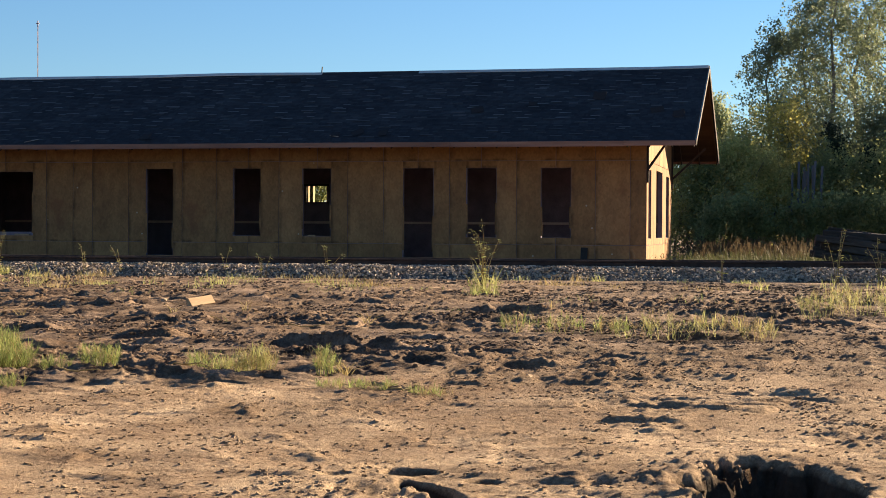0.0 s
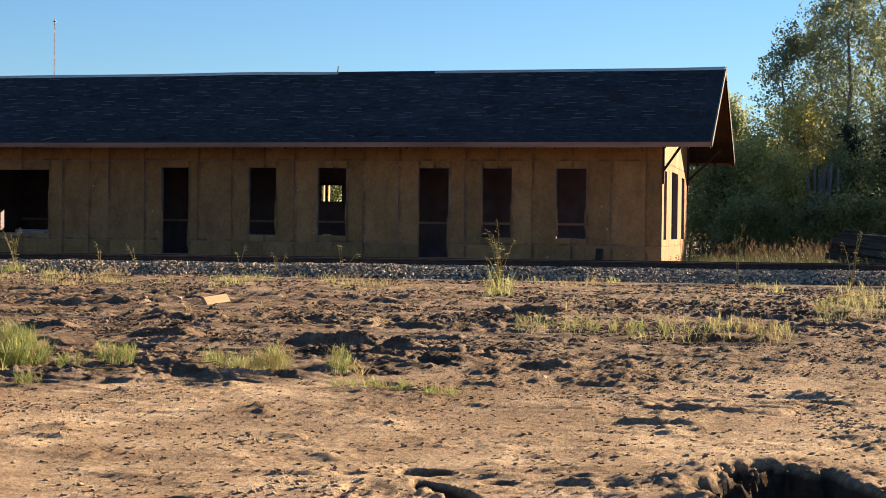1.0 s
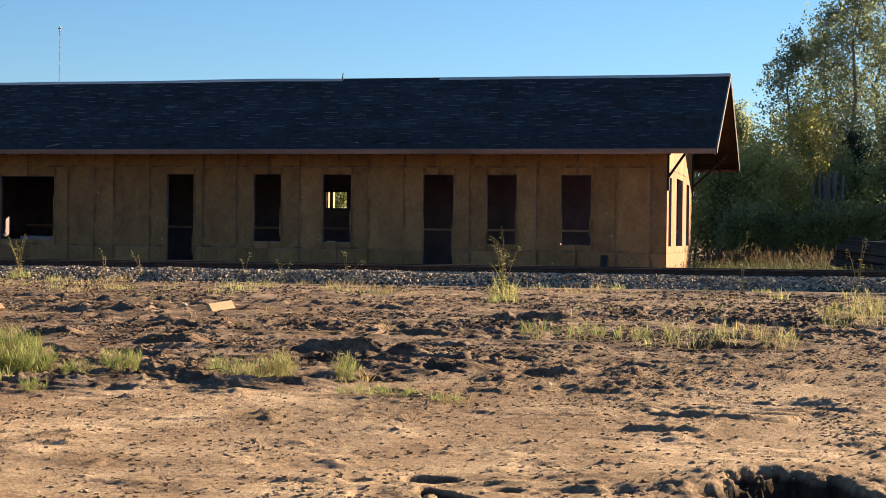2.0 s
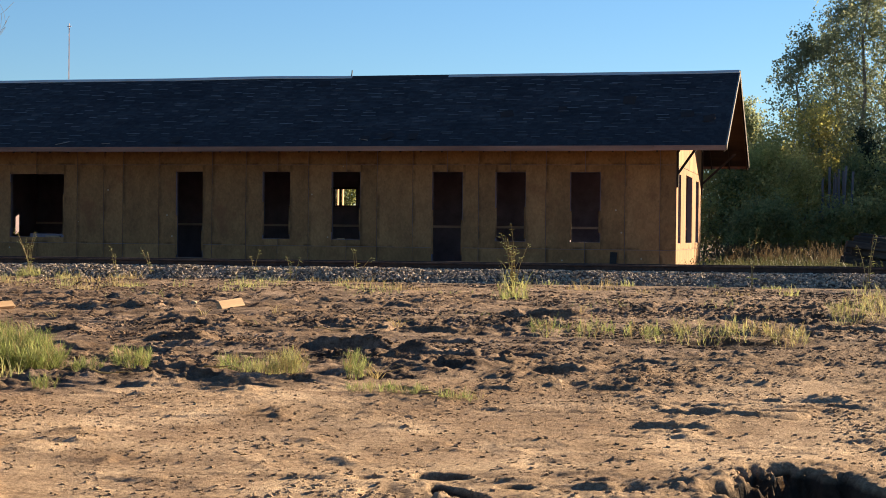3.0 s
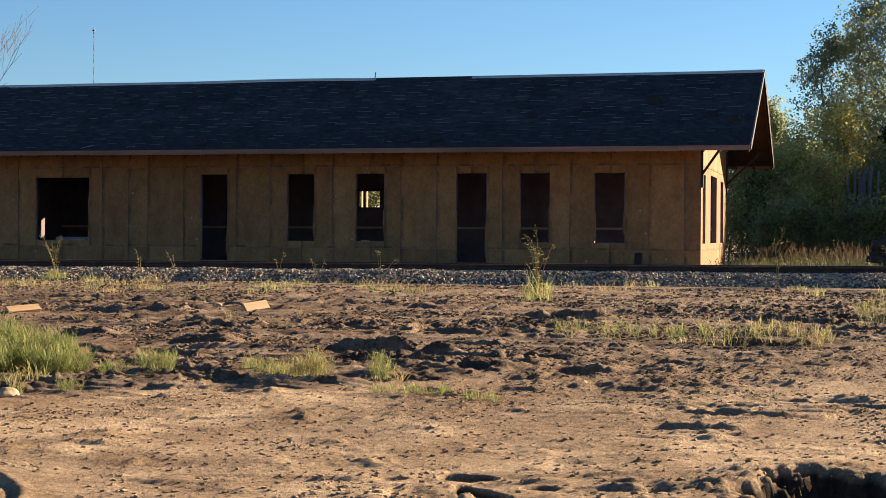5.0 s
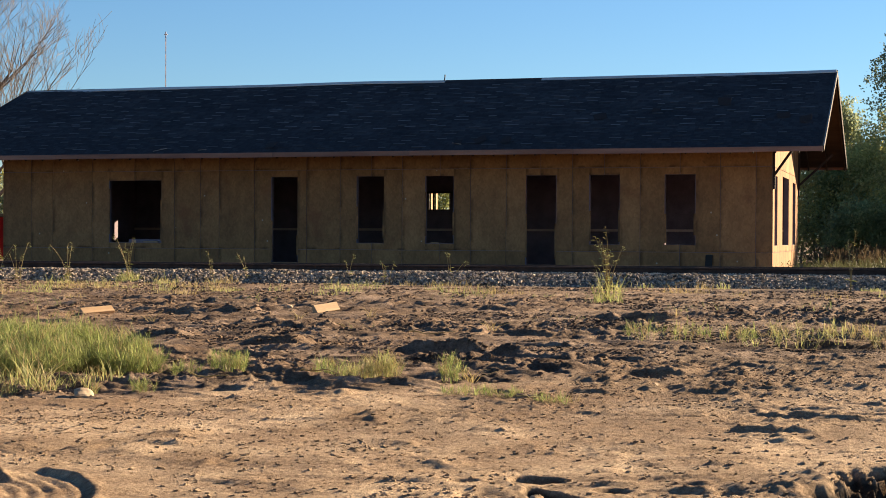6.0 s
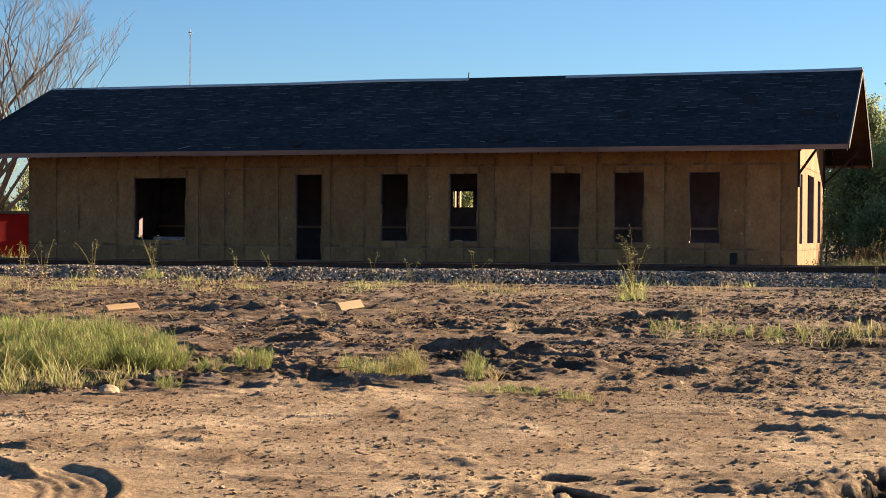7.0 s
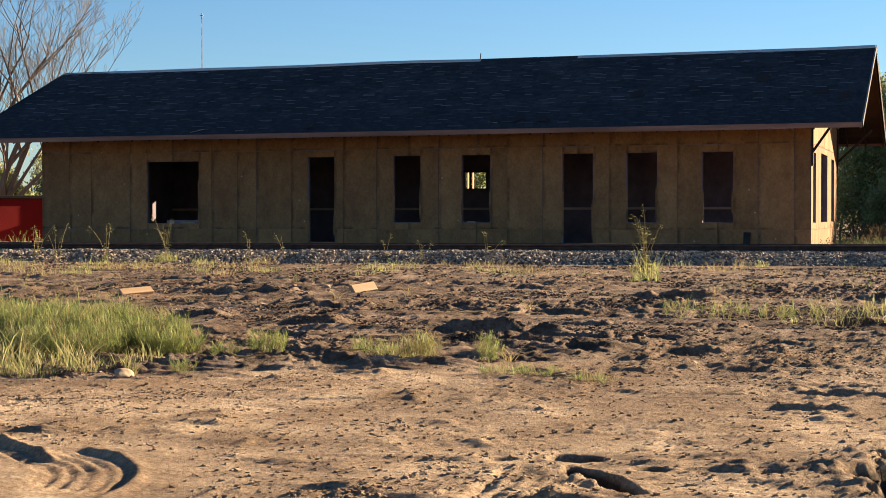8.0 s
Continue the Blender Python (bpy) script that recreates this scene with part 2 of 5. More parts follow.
def osb_material():
    """Weathered strand board: coarse flakes, swollen dark edges along the seams, a few pale nail marks."""
    m = bpy.data.materials.new("osb_board")
    m.use_nodes = True
    t = m.node_tree
    N, L = t.nodes, t.links
    b = N["Principled BSDF"]
    b.inputs["Roughness"].default_value, b.inputs["Specular IOR Level"].default_value = 0.85, 0.2
    tc, oi = N.new("ShaderNodeTexCoord"), N.new("ShaderNodeObjectInfo")
    far = N.new("ShaderNodeVectorMath")
    far.operation = "MULTIPLY_ADD"
    L.new(oi.outputs["Random"], far.inputs[0])
    far.inputs[1].default_value = (37.0, 0.0, 53.0)
    L.new(tc.outputs["Object"], far.inputs[2])

    def noise_tex(scale, detail=5, rough=0.6, stretch=(1, 1, 1)):
        mp, n = N.new("ShaderNodeMapping"), N.new("ShaderNodeTexNoise")
        mp.inputs["Scale"].default_value = stretch
        n.inputs["Scale"].default_value, n.inputs["Detail"].default_value, n.inputs["Roughness"].default_value = scale, detail, rough
        L.new(far.outputs[0], mp.inputs[0])
        L.new(mp.outputs[0], n.inputs["Vector"])
        return n.outputs[0]

    def ranged(src, a, c, lo=0.0, hi=1.0):
        x = N.new("ShaderNodeMapRange")
        x.interpolation_type = "SMOOTHSTEP"
        for key, val in (("From Min", a), ("From Max", c), ("To Min", lo), ("To Max", hi)):
            x.inputs[key].default_value = val
        L.new(src, x.inputs[0])
        return x.outputs[0]

    def times(a, c):
        x = N.new("ShaderNodeMath")
        x.operation = "MULTIPLY"
        L.new(a, x.inputs[0])
        L.new(c, x.inputs[1])
        return x.outputs[0]

    def mixc(f, a, colour):
        x = N.new("ShaderNodeMix")
        x.data_type = "RGBA"
        L.new(f, x.inputs[0])
        L.new(a, x.inputs[6])
        x.inputs[7].default_value = (*colour, 1)
        return x.outputs[2]

    r = N.new("ShaderNodeValToRGB")
    r.color_ramp.elements[0].position, r.color_ramp.elements[1].position = 0.30, 0.70
    r.color_ramp.elements[0].color, r.color_ramp.elements[1].color = (0.222, 0.112, 0.050, 1), (0.375, 0.193, 0.080, 1)
    L.new(noise_tex(1.5, 6, 0.65, (1.3, 1, 0.8)), r.inputs[0])
    col = r.outputs[0]
    # flakes
    vo, mp = N.new("ShaderNodeTexVoronoi"), N.new("ShaderNodeMapping")
    mp.inputs["Scale"].default_value = (22, 22, 14)
    L.new(far.outputs[0], mp.inputs[0])
    L.new(mp.outputs[0], vo.inputs["Vector"])
    vo.inputs["Scale"].default_value = 1.0
    hs = N.new("ShaderNodeHueSaturation")
    sepc = N.new("ShaderNodeSeparateColor")
    L.new(vo.outputs["Color"], sepc.inputs[0])
    L.new(ranged(sepc.outputs[0], 0, 1, 0.90, 1.1), hs.inputs["Value"])
    L.new(col, hs.inputs["Color"])
    hv = N.new("ShaderNodeHueSaturation")
    L.new(ranged(oi.outputs["Random"], 0, 1, 0.86, 1.12), hv.inputs["Value"])
    L.new(hs.outputs[0], hv.inputs["Color"])
    col = hv.outputs[0]
    # reddish damp patches
    col = mixc(ranged(noise_tex(0.8, 4, 0.6), 0.56, 0.70, 0, 0.55), col, (0.21, 0.085, 0.040))
    # dark swollen seams up the board's edge and along its foot
    sep = N.new("ShaderNodeSeparateXYZ")
    L.new(tc.outputs["Object"], sep.inputs[0])
    side = times(ranged(sep.outputs[0], 0.03, 0.12, 1, 0), ranged(noise_tex(2.2, 4, 0.6, (1, 1, 0.6)), 0.40, 0.62, 0.0, 0.60))
    col = mixc(side, col, (0.055, 0.030, 0.017))
    foot = times(ranged(sep.outputs[2], 0.02, 0.09, 1, 0), ranged(noise_tex(1.6, 4, 0.6), 0.46, 0.64, 0.0, 0.65))
    col = mixc(foot, col, (0.055, 0.030, 0.017))
    # dark knots and pale nail marks
    col = mixc(ranged(noise_tex(7.0, 3, 0.5), 0.66, 0.76, 0, 0.4), col, (0.08, 0.045, 0.025))
    v2 = N.new("ShaderNodeTexVoronoi")
    v2.inputs["Scale"].default_value = 1.7
    L.new(far.outputs[0], v2.inputs["Vector"])
    col = mixc(ranged(v2.outputs["Distance"], 0.03, 0.055, 0.8, 0), col, (0.50, 0.42, 0.32))
    L.new(col, b.inputs["Base Color"])
    bp = N.new("ShaderNodeBump")
    bp.inputs["Strength"].default_value, bp.inputs["Distance"].default_value = 0.3, 0.01
    L.new(noise_tex(30.0, 4), bp.inputs["Height"])
    L.new(bp.outputs[0], b.inputs["Normal"])
    return m


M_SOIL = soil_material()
M_OSB = osb_material()
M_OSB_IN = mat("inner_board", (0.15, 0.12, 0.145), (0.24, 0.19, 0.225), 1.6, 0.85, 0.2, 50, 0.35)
M_STUD = mat("framing_timber", (0.30, 0.19, 0.10), (0.42, 0.28, 0.16), 3, 0.8, 0.2, 60, 0.3, (1, 1, 0.15))
M_PALEWOOD = mat("pale_planed_timber", (0.50, 0.38, 0.31), (0.68, 0.54, 0.45), 3, 0.7, 0.2, 60, 0.3, (0.2, 1, 1))
M_DARKWOOD = mat("dark_brace", (0.02, 0.014, 0.011), (0.045, 0.03, 0.023), 5, 0.8, 0.2, 60)
# underside boards and rafters, darkened in colour for the shade below the roof
M_SOFFIT = mat("shaded_deck_board", (0.034, 0.022, 0.015), (0.068, 0.042, 0.027), 1.2, 0.85, 0.2, 40, 0.3, (0.4, 2, 2))
M_FASCIA = mat("fascia_board", (0.17, 0.085, 0.06), (0.30, 0.16, 0.11), 0.9, 0.75, 0.2, 40, 0.3, (0.4, 3, 3), vary=0.12)
M_SHINGLE = mat("asphalt_shingle", (0.027, 0.0277, 0.0312), (0.047, 0.0477, 0.051), 0.7, 0.95, 0.4, 160, 0.4, spec=0.08, vary=0.25, island=True)
M_UNDERLAY = mat("roof_underlay", (0.014, 0.014, 0.016), (0.026, 0.026, 0.028), 0.6, 0.9, 0.3, 60)
M_TAB = mat("shingle_edge_glint", (0.042, 0.044, 0.048), (0.088, 0.090, 0.092), 3, 0.85, 0.4, 120, vary=0.4)
M_ZINC = mat("pale_ridge_metal", (0.42, 0.40, 0.36), (0.58, 0.56, 0.52), 0.8, 0.55, 0.1, 30, 0.2, spec=0.4)
M_DRIP = mat("dull_drip_metal", (0.16, 0.14, 0.12), (0.26, 0.235, 0.21), 1.5, 0.6, 0.1, 30, 0.3)
M_RAIL = mat("rusty_rail", (0.035, 0.022, 0.018), (0.075, 0.045, 0.034), 5, 0.8, 0.4, 60)
M_TIE = mat("creosote_timber", (0.022, 0.017, 0.014), (0.07, 0.055, 0.045), 2.5, 0.9, 0.6, 35, 0.4, (0.25, 2, 2), vary=0.4)
M_BALLAST = mat("crushed_stone", (0.16, 0.128, 0.098), (0.46, 0.38, 0.29), 6, 0.9, 0.5, 50, 0.3, vary=0.45, island=True)
M_BALLAST_BED = mat("ballast_fines", (0.07, 0.058, 0.048), (0.15, 0.128, 0.108), 9, 0.95, 0.8, 30, 0.4)
M_PLANK = mat("fresh_lumber", (0.36, 0.23, 0.12), (0.50, 0.34, 0.19), 2, 0.7, 0.2, 40, 0.3, (0.3, 3, 3))
M_STONE = mat("pale_stone", (0.27, 0.20, 0.13), (0.40, 0.31, 0.21), 8, 0.85, 0.5, 40)
M_RED = mat("red_container_paint", (0.27, 0.006, 0.008), (0.36, 0.011, 0.012), 1.2, 0.5, 0.08, 30, 0.2)
M_BLACKSTEEL = mat("black_steel", (0.008, 0.008, 0.009), (0.018, 0.018, 0.02), 3, 0.6, 0.1, 40)
M_MAST = mat("painted_mast_steel", (0.22, 0.13, 0.12), (0.32, 0.22, 0.21), 1, 0.6, 0.1, 20)
M_TAR = mat("tar_paper", (0.018, 0.017, 0.017), (0.04, 0.037, 0.034), 3, 0.85, 0.4, 40)
M_BARK = mat("grey_bark", (0.10, 0.085, 0.07), (0.22, 0.19, 0.155), 3, 0.9, 0.6, 25, 0.4, (1, 1, 0.3))
M_BAREBARK = mat("bare_tree_bark", (0.11, 0.088, 0.07), (0.21, 0.165, 0.125), 2, 0.9, 0.5, 25, 0.4, (1, 1, 0.3))
M_TWIG = mat("fine_twig", (0.13, 0.11, 0.095), (0.22, 0.185, 0.155), 2, 0.9, 0.3, 25)
M_FENCE = mat("weathered_pale", (0.075, 0.08, 0.092), (0.15, 0.155, 0.168), 2, 0.85, 0.2, 30, 0.3, (2, 2, 0.3), vary=0.2)
M_LEAF = leafy("poplar_leaf", (0.165, 0.205, 0.115), (0.265, 0.30, 0.18), 0.2, 0.52)
# yellow leaf, its brightness raised to stand in for sun on the shrubs
M_LEAF_Y = leafy("sunlit_yellow_leaf", (0.30, 0.31, 0.10), (0.52, 0.47, 0.17), 0.3, 0.6)
M_LEAF_E = leafy("evergreen_needle", (0.022, 0.034, 0.020), (0.05, 0.066, 0.038), 0.3, 0.2)
M_LEAF_D = leafy("dark_shrub_leaf", (0.23, 0.26, 0.11), (0.38, 0.40, 0.17), 0.35, 0.65)
# grass by the wood, colour darkened for the shade it stands in
M_TALL = leafy("shaded_meadow_grass", (0.055, 0.068, 0.03), (0.11, 0.115, 0.055), 0.3, 0.3)
M_GRASS = leafy("green_grass", (0.095, 0.14, 0.036), (0.36, 0.39, 0.15), 0.3, 0.55)
M_STRAW = leafy("dry_grass", (0.26, 0.20, 0.085), (0.46, 0.37, 0.18), 0.25, 0.35)
# darker copy of the dry grass, with the wood's shade put into its colour
M_STRAW_D = leafy("shaded_dry_grass", (0.085, 0.066, 0.04), (0.15, 0.118, 0.075), 0.3, 0.25)
M_WEED = leafy("weed_green", (0.20, 0.23, 0.08), (0.42, 0.40, 0.18), 0.25, 0.55)


# ================= helpers =================
def part(name, bm, material, parent=None, label=""):
    me = bpy.data.meshes.new(name)
    bm.to_mesh(me)
    bm.free()
    me.materials.append(material)
    ob = new(name, me)
    if parent:
        ob.parent = parent
    return tagged(ob, label)


def piece(name, me, m, parent):
    ob = new(name, me)
    ob.parent = parent
    ob.matrix_basis = m
    return ob


def empty(name, m, label, category, group="", kind=""):
    ob = new(name)
    ob.empty_display_size = 0.2
    ob.matrix_basis = m
    return tagged(ob, label, category, group, kind)


def raw(name, verts, faces, material, parent=None, smooth=False):
    me = bpy.data.meshes.new(name)
    me.from_pydata([tuple(v) for v in verts], [], [tuple(f) for f in faces])
    me.materials.append(material)
    if smooth:
        me.shade_smooth()
    ob = new(name, me)
    if parent:
        ob.parent = parent
    return ob


def box(bm, x0, x1, y0, y1, z0, z1, bevel=0.0, m=None):
    vs = [bm.verts.new((x, y, z)) for z in (z0, z1) for y in (y0, y1) for x in (x0, x1)]
    fs = [bm.faces.new([vs[i] for i in f]) for f in ((0, 2, 3, 1), (4, 5, 7, 6), (0, 1, 5, 4), (2, 6, 7, 3), (0, 4, 6, 2), (1, 3, 7, 5))]
    if bevel:
        es = list({e for f in fs for e in f.edges})
        r = bmesh.ops.bevel(bm, geom=es, offset=bevel, segments=1, affect="EDGES")
        vs = list({v for f in r["faces"] for v in f.verts} | {v for v in vs if v.is_valid})
    if m is not None:
        bmesh.ops.transform(bm, matrix=m, verts=[v for v in vs if v.is_valid])
    return vs


def beam(bm, a, b, w, h, up=(0, 0, 1)):
    """A squared timber from a to b."""
    a, b = Vector(a), Vector(b)
    d = (b - a).normalized()
    s = d.cross(Vector(up)).normalized()
    u = s.cross(d)
    vs = []
    for p in (a, b):
        for i, j in ((-1, -1), (1, -1), (1, 1), (-1, 1)):
            vs.append(bm.verts.new(p + s * (i * w / 2) + u * (j * h / 2)))
    for f in ((0, 1, 2, 3), (7, 6, 5, 4), (0, 4, 5, 1), (1, 5, 6, 2), (2, 6, 7, 3), (3, 7, 4, 0)):
        bm.faces.new([vs[k] for k in f])


def limb(bm, pts, radii, sides=6):
    """A tapered tube along pts."""
    rings = []
    for i, p in enumerate(pts):
        d = (pts[min(i + 1, len(pts) - 1)] - pts[max(i - 1, 0)]).normalized()
        s = d.cross(Vector((0.31, 0.77, 0.55))).normalized()
        u = s.cross(d)
        rings.append([bm.verts.new(p + (s * math.cos(k * math.tau / sides) + u * math.sin(k * math.tau / sides)) * radii[i]) for k in range(sides)])
    for r0, r1 in zip(rings, rings[1:]):
        for k in range(sides):
            bm.faces.new((r0[k], r0[(k + 1) % sides], r1[(k + 1) % sides], r1[k]))


def hash2(ix, iy, seed):
    h = (ix * 374761393 + iy * 668265263 + seed * 974711) & 0xFFFFFFFF
    h = ((h ^ (h >> 13)) * 1274126177) & 0xFFFFFFFF
    return ((h ^ (h >> 16)) & 0xFFFF) / 65535.0


def vnoise(x, y, seed):
    ix, iy = np.floor(x).astype(np.int64), np.floor(y).astype(np.int64)
    fx, fy = x - ix, y - iy
    fx, fy = fx * fx * (3 - 2 * fx), fy * fy * (3 - 2 * fy)
    a, b = hash2(ix, iy, seed), hash2(ix + 1, iy, seed)
    c, d = hash2(ix, iy + 1, seed), hash2(ix + 1, iy + 1, seed)
    return (a + (b - a) * fx) * (1 - fy) + (c + (d - c) * fx) * fy


def fbm(x, y, seed, octaves=4, gain=0.5):
    s, a, n = 0, 1.0, 0
    for k in range(octaves):
        s = s + a * vnoise(x * 2 ** k, y * 2 ** k, seed + k)
        n += a
        a *= gain
    return s / n - 0.5


def sstep(v, a, b):
    t = np.clip((v - a) / (b - a), 0, 1)
    return t * t * (3 - 2 * t)


# ================= ground =================
HOLLOWS = [  # x, y, half length, half width, turn in degrees, depth
    (4.28, -38.0, 0.32, 1.0, 8, 0.31), (2.38, -37.72, 0.14, 0.16, 0, 0.14), (2.66, -38.32, 0.52, 0.09, -57, 0.14),
    (-2.50, -29.9, 0.40, 0.30, 4, 0.10), (-0.48, -30.2, 0.50, 0.34, 5, 0.10), (0.38, -30.95, 0.26, 0.26, 0, 0.10),
    (2.0, -32.05, 0.28, 0.24, -4, 0.09), (0.45, -24.5, 0.6, 0.5, 0, 0.12), (-4.3, -29.2, 0.32, 0.4, 0, 0.12),
    (2.83, -37.95, 0.10, 0.10, 0, 0.05), (3.38, -37.92, 0.07, 0.08, 0, 0.04), (2.07, -37.9, 0.08, 0.08, 10, 0.04),
]
BANKS = [  # x, y of the broken edge, half length, height, reach behind it, turn in degrees
    (-2.47, -29.75, 0.36, 0.10, 0.9, 4), (-0.50, -29.98, 0.46, 0.11, 1.0, 4), (0.38, -30.73, 0.22, 0.10, 0.7, -6), (0.53, -28.97, 0.36, 0.075, 0.8, 0),
    (2.00, -31.88, 0.27, 0.095, 0.8, -8), (0.51, -31.82, 0.34, 0.06, 0.5, 0), (0.45, -24.16, 0.60, 0.11, 1.2, 3), (0.80, -26.15, 0.50, 0.075, 0.9, -4),
    (-4.22, -28.99, 0.34, 0.11, 0.8, 0), (-3.2, -27.2, 0.5, 0.07, 0.8, 5), (-1.6, -26.9, 0.6, 0.07, 0.8, -3), (-5.6, -24.8, 0.7, 0.08, 1.0, 3), (2.3, -26.9, 0.6, 0.06, 0.9, 0),
    (1.69, -35.98, 0.13, 0.040, 0.45, 6), (1.34, -36.77, 0.11, 0.042, 0.45, 0), (1.04, -38.24, 0.09, 0.028, 0.3, 0), (-0.10, -36.78, 0.12, 0.040, 0.5, -8),
    (0.05, -37.55, 0.16, 0.032, 0.4, 24), (-0.29, -37.54, 0.10, 0.032, 0.35, 0), (2.68, -36.46, 0.16, 0.034, 0.45, 8), (3.38, -37.78, 0.08, 0.036, 0.3, 0),
    (2.83, -37.80, 0.11, 0.045, 0.35, 10), (2.07, -37.74, 0.09, 0.038, 0.3, 0), (1.81, -37.43, 0.13, 0.030, 0.4, 0), (3.31, -34.73, 0.26, 0.036, 0.5, 5),
    (3.34, -36.72, 0.15, 0.030, 0.45, -6), (0.44, -36.38, 0.22, 0.026, 0.5, 10), (1.22, -37.62, 0.20, 0.024, 0.4, 6), (4.23, -33.71, 0.20, 0.042, 0.5, 6),
    (1.80, -33.36, 0.16, 0.036, 0.5, 0), (3.66, -32.63, 0.20, 0.038, 0.5, 4), (3.14, -32.77, 0.24, 0.036, 0.5, 0),
]


def from_edge(x, y):
    """Distance past the line where the churned soil begins."""
    return y - np.interp(x, [-2.2, -0.65, 0.4, 0.9, 1.4, 2.1, 3.7, 5.2, 9], [-35.2, -34.4, -34.0, -33.2, -31.6, -30.0, -28.9, -27.7, -26])


def churned(x, y):
    """0 on the dry trodden part, 1 where wheels have churned the soil."""
    return sstep(from_edge(x, y) + 1.6 * fbm(x * 0.6, y * 0.5, 5, 4), -0.35, 0.55)


def rough_dry(x, y):
    """Where the dry part is broken up short of the churned soil."""
    return sstep(x, 0.4, 2.0) * sstep(from_edge(x, y) + 3 * fbm(x * 0.5, y * 0.5, 7, 3), -6.5, -0.5)


def broken(x, y, turns, seed):
    """Low broken edges that face the open side: a quick rise, then a slow fall away from it."""
    ph = y * turns + 2.6 * fbm(x * 0.55, y * 0.45, seed, 4, 0.55) + 0.6 * fbm(x * 3.2, y * 3.0, seed + 9, 4, 0.64)
    u = ph - np.floor(ph)
    return sstep(u, 0.0, 0.10) * (1 - u) ** 1.3


def soil_height(x, y):
    """Lie of the land with ruts, broken edges, churned clods and hollows."""
    x, y = np.asarray(x, float), np.asarray(y, float)
    z = np.interp(y, [-60, -36, -12, -8, 0], [-0.34, -0.34, -0.22, -0.2, -0.2])
    open_ = sstep(y, -13.5, -12.0)                   # calm towards the ballast
    soft = 1 - 0.55 * sstep(y, -22, -15)
    churn = churned(x, y) * soft
    near = 1 - churned(x, y)
    amp = 1 - open_
    z = z + amp * 0.05 * fbm(x * 0.45, y * 0.4, 11, 3)
    # churned part: ridges along the track, broken edges, lumps
    patchy = sstep(fbm(x * 0.5, y * 0.45, 45, 3), -0.14, 0.14)
    z = z + amp * churn * (0.12 * fbm(x * 0.4 + y * 0.05, y * 1.7 - x * 0.2, 171, 4, 0.42) + 0.05 * fbm(x * 0.8, y * 0.9, 31, 4, 0.36))
    z = z + amp * churn * (0.35 + patchy) * (0.050 * broken(x, y, 0.75, 301) + 0.030 * broken(x + 7, y, 1.7, 331))
    lumps = fbm(x * 10, y * 7, 141, 4, 0.6)
    z = z + amp * churn * (0.3 + patchy) * (0.012 * fbm(x * 3.2, y * 3.2, 41, 3, 0.5) + 0.012 * sstep(lumps, 0.02, 0.12) + 0.012 * sstep(lumps, 0.12, 0.2))
    # dry part: soft swells, thin worn edges, grit in patches
    print_ = sstep(np.hypot(x + 0.2, y + 39.2), 1.1, 1.35)      # calm inside the tyre print
    wear = np.clip(sstep(fbm(x * 1.5, y * 1.3, 71, 5, 0.65), -0.06, 0.22) + 1.2 * rough_dry(x, y), 0, 1.4) * print_
    z = z + amp * near * (0.055 * fbm(x * 1.1, y * 1.0, 51, 3, 0.4) + 0.014 * print_ * fbm(x * 4.0, y * 2.6, 57, 3, 0.5) + 0.004 * fbm(x * 9, y * 7, 61, 3, 0.6))
    bits = sstep(fbm(x * 2.6, y * 1.7, 451, 4, 0.6), -0.06, 0.10)
    z = z + amp * near * print_ * ((0.35 + 0.75 * wear) * bits * (0.022 * broken(x + 3, y, 1.9, 361) + 0.018 * broken(x - 5, y, 4.1, 391)) + (0.45 + 0.7 * wear) * 0.017 * fbm(x * 6.0, y * 5.0, 401, 5, 0.68))
    crumbs = fbm(x * 15, y * 12, 81, 3, 0.7)
    z = z + amp * near * (0.15 + wear) * (0.005 * sstep(crumbs, 0.02, 0.12) + 0.006 * sstep(crumbs, 0.12, 0.2))
    for bx, by, a, h, reach, turn in BANKS:
        sel = (np.abs(x - bx) < 2.0 * a) & (y > by - 0.5) & (y < by + reach + 0.5)
        if not sel.any():
            continue
        a, h = a * 1.2, h * 0.8
        c, s = math.cos(radians(turn)), math.sin(radians(turn))
        dx, dy = x[sel] - bx, y[sel] - by
        u = (c * dx + s * dy) / a + 0.5 * fbm(x[sel] * 3, y[sel] * 3, 411, 3)
        v = -s * dx + c * dy + 0.9 * a * fbm(x[sel] * 1.6 / a ** 0.5, y[sel] * 2, 421, 4, 0.6) + 0.25 * a * u * u
        dry = near[sel]
        ragged = 1 + 1.5 * fbm(x[sel] * 7, y[sel] * 7, 431, 4, 0.65) + 0.5 * dry * fbm(x[sel] * 20, y[sel] * 16, 441, 3, 0.6)
        z[sel] = z[sel] + h * (1 - 0.40 * dry) * ragged * sstep(v, -0.03 - 0.015 * dry, 0.03 + 0.25 * h + 0.02 * dry) * (1 - sstep(v, 0.05, reach)) * (1 - sstep(np.abs(u), 0.35, 1.05))
    for hx, hy, a, b, turn, depth in HOLLOWS:
        c, s = math.cos(radians(turn)), math.sin(radians(turn))
        sel = (np.abs(x - hx) < 2.2 * max(a, b)) & (np.abs(y - hy) < 2.2 * max(a, b))
        if not sel.any():
            continue
        dx, dy = x[sel] - hx, y[sel] - hy
        u, v = (c * dx + s * dy) / a, (-s * dx + c * dy) / b
        r = np.sqrt(u * u + v * v) + 0.65 * fbm(x[sel] * 5, y[sel] * 5, 91, 5, 0.6)
        if depth > 0.3:                               # the dug pit: a long ragged slope on one side
            u = np.where(u < 0, u * 0.62, u)
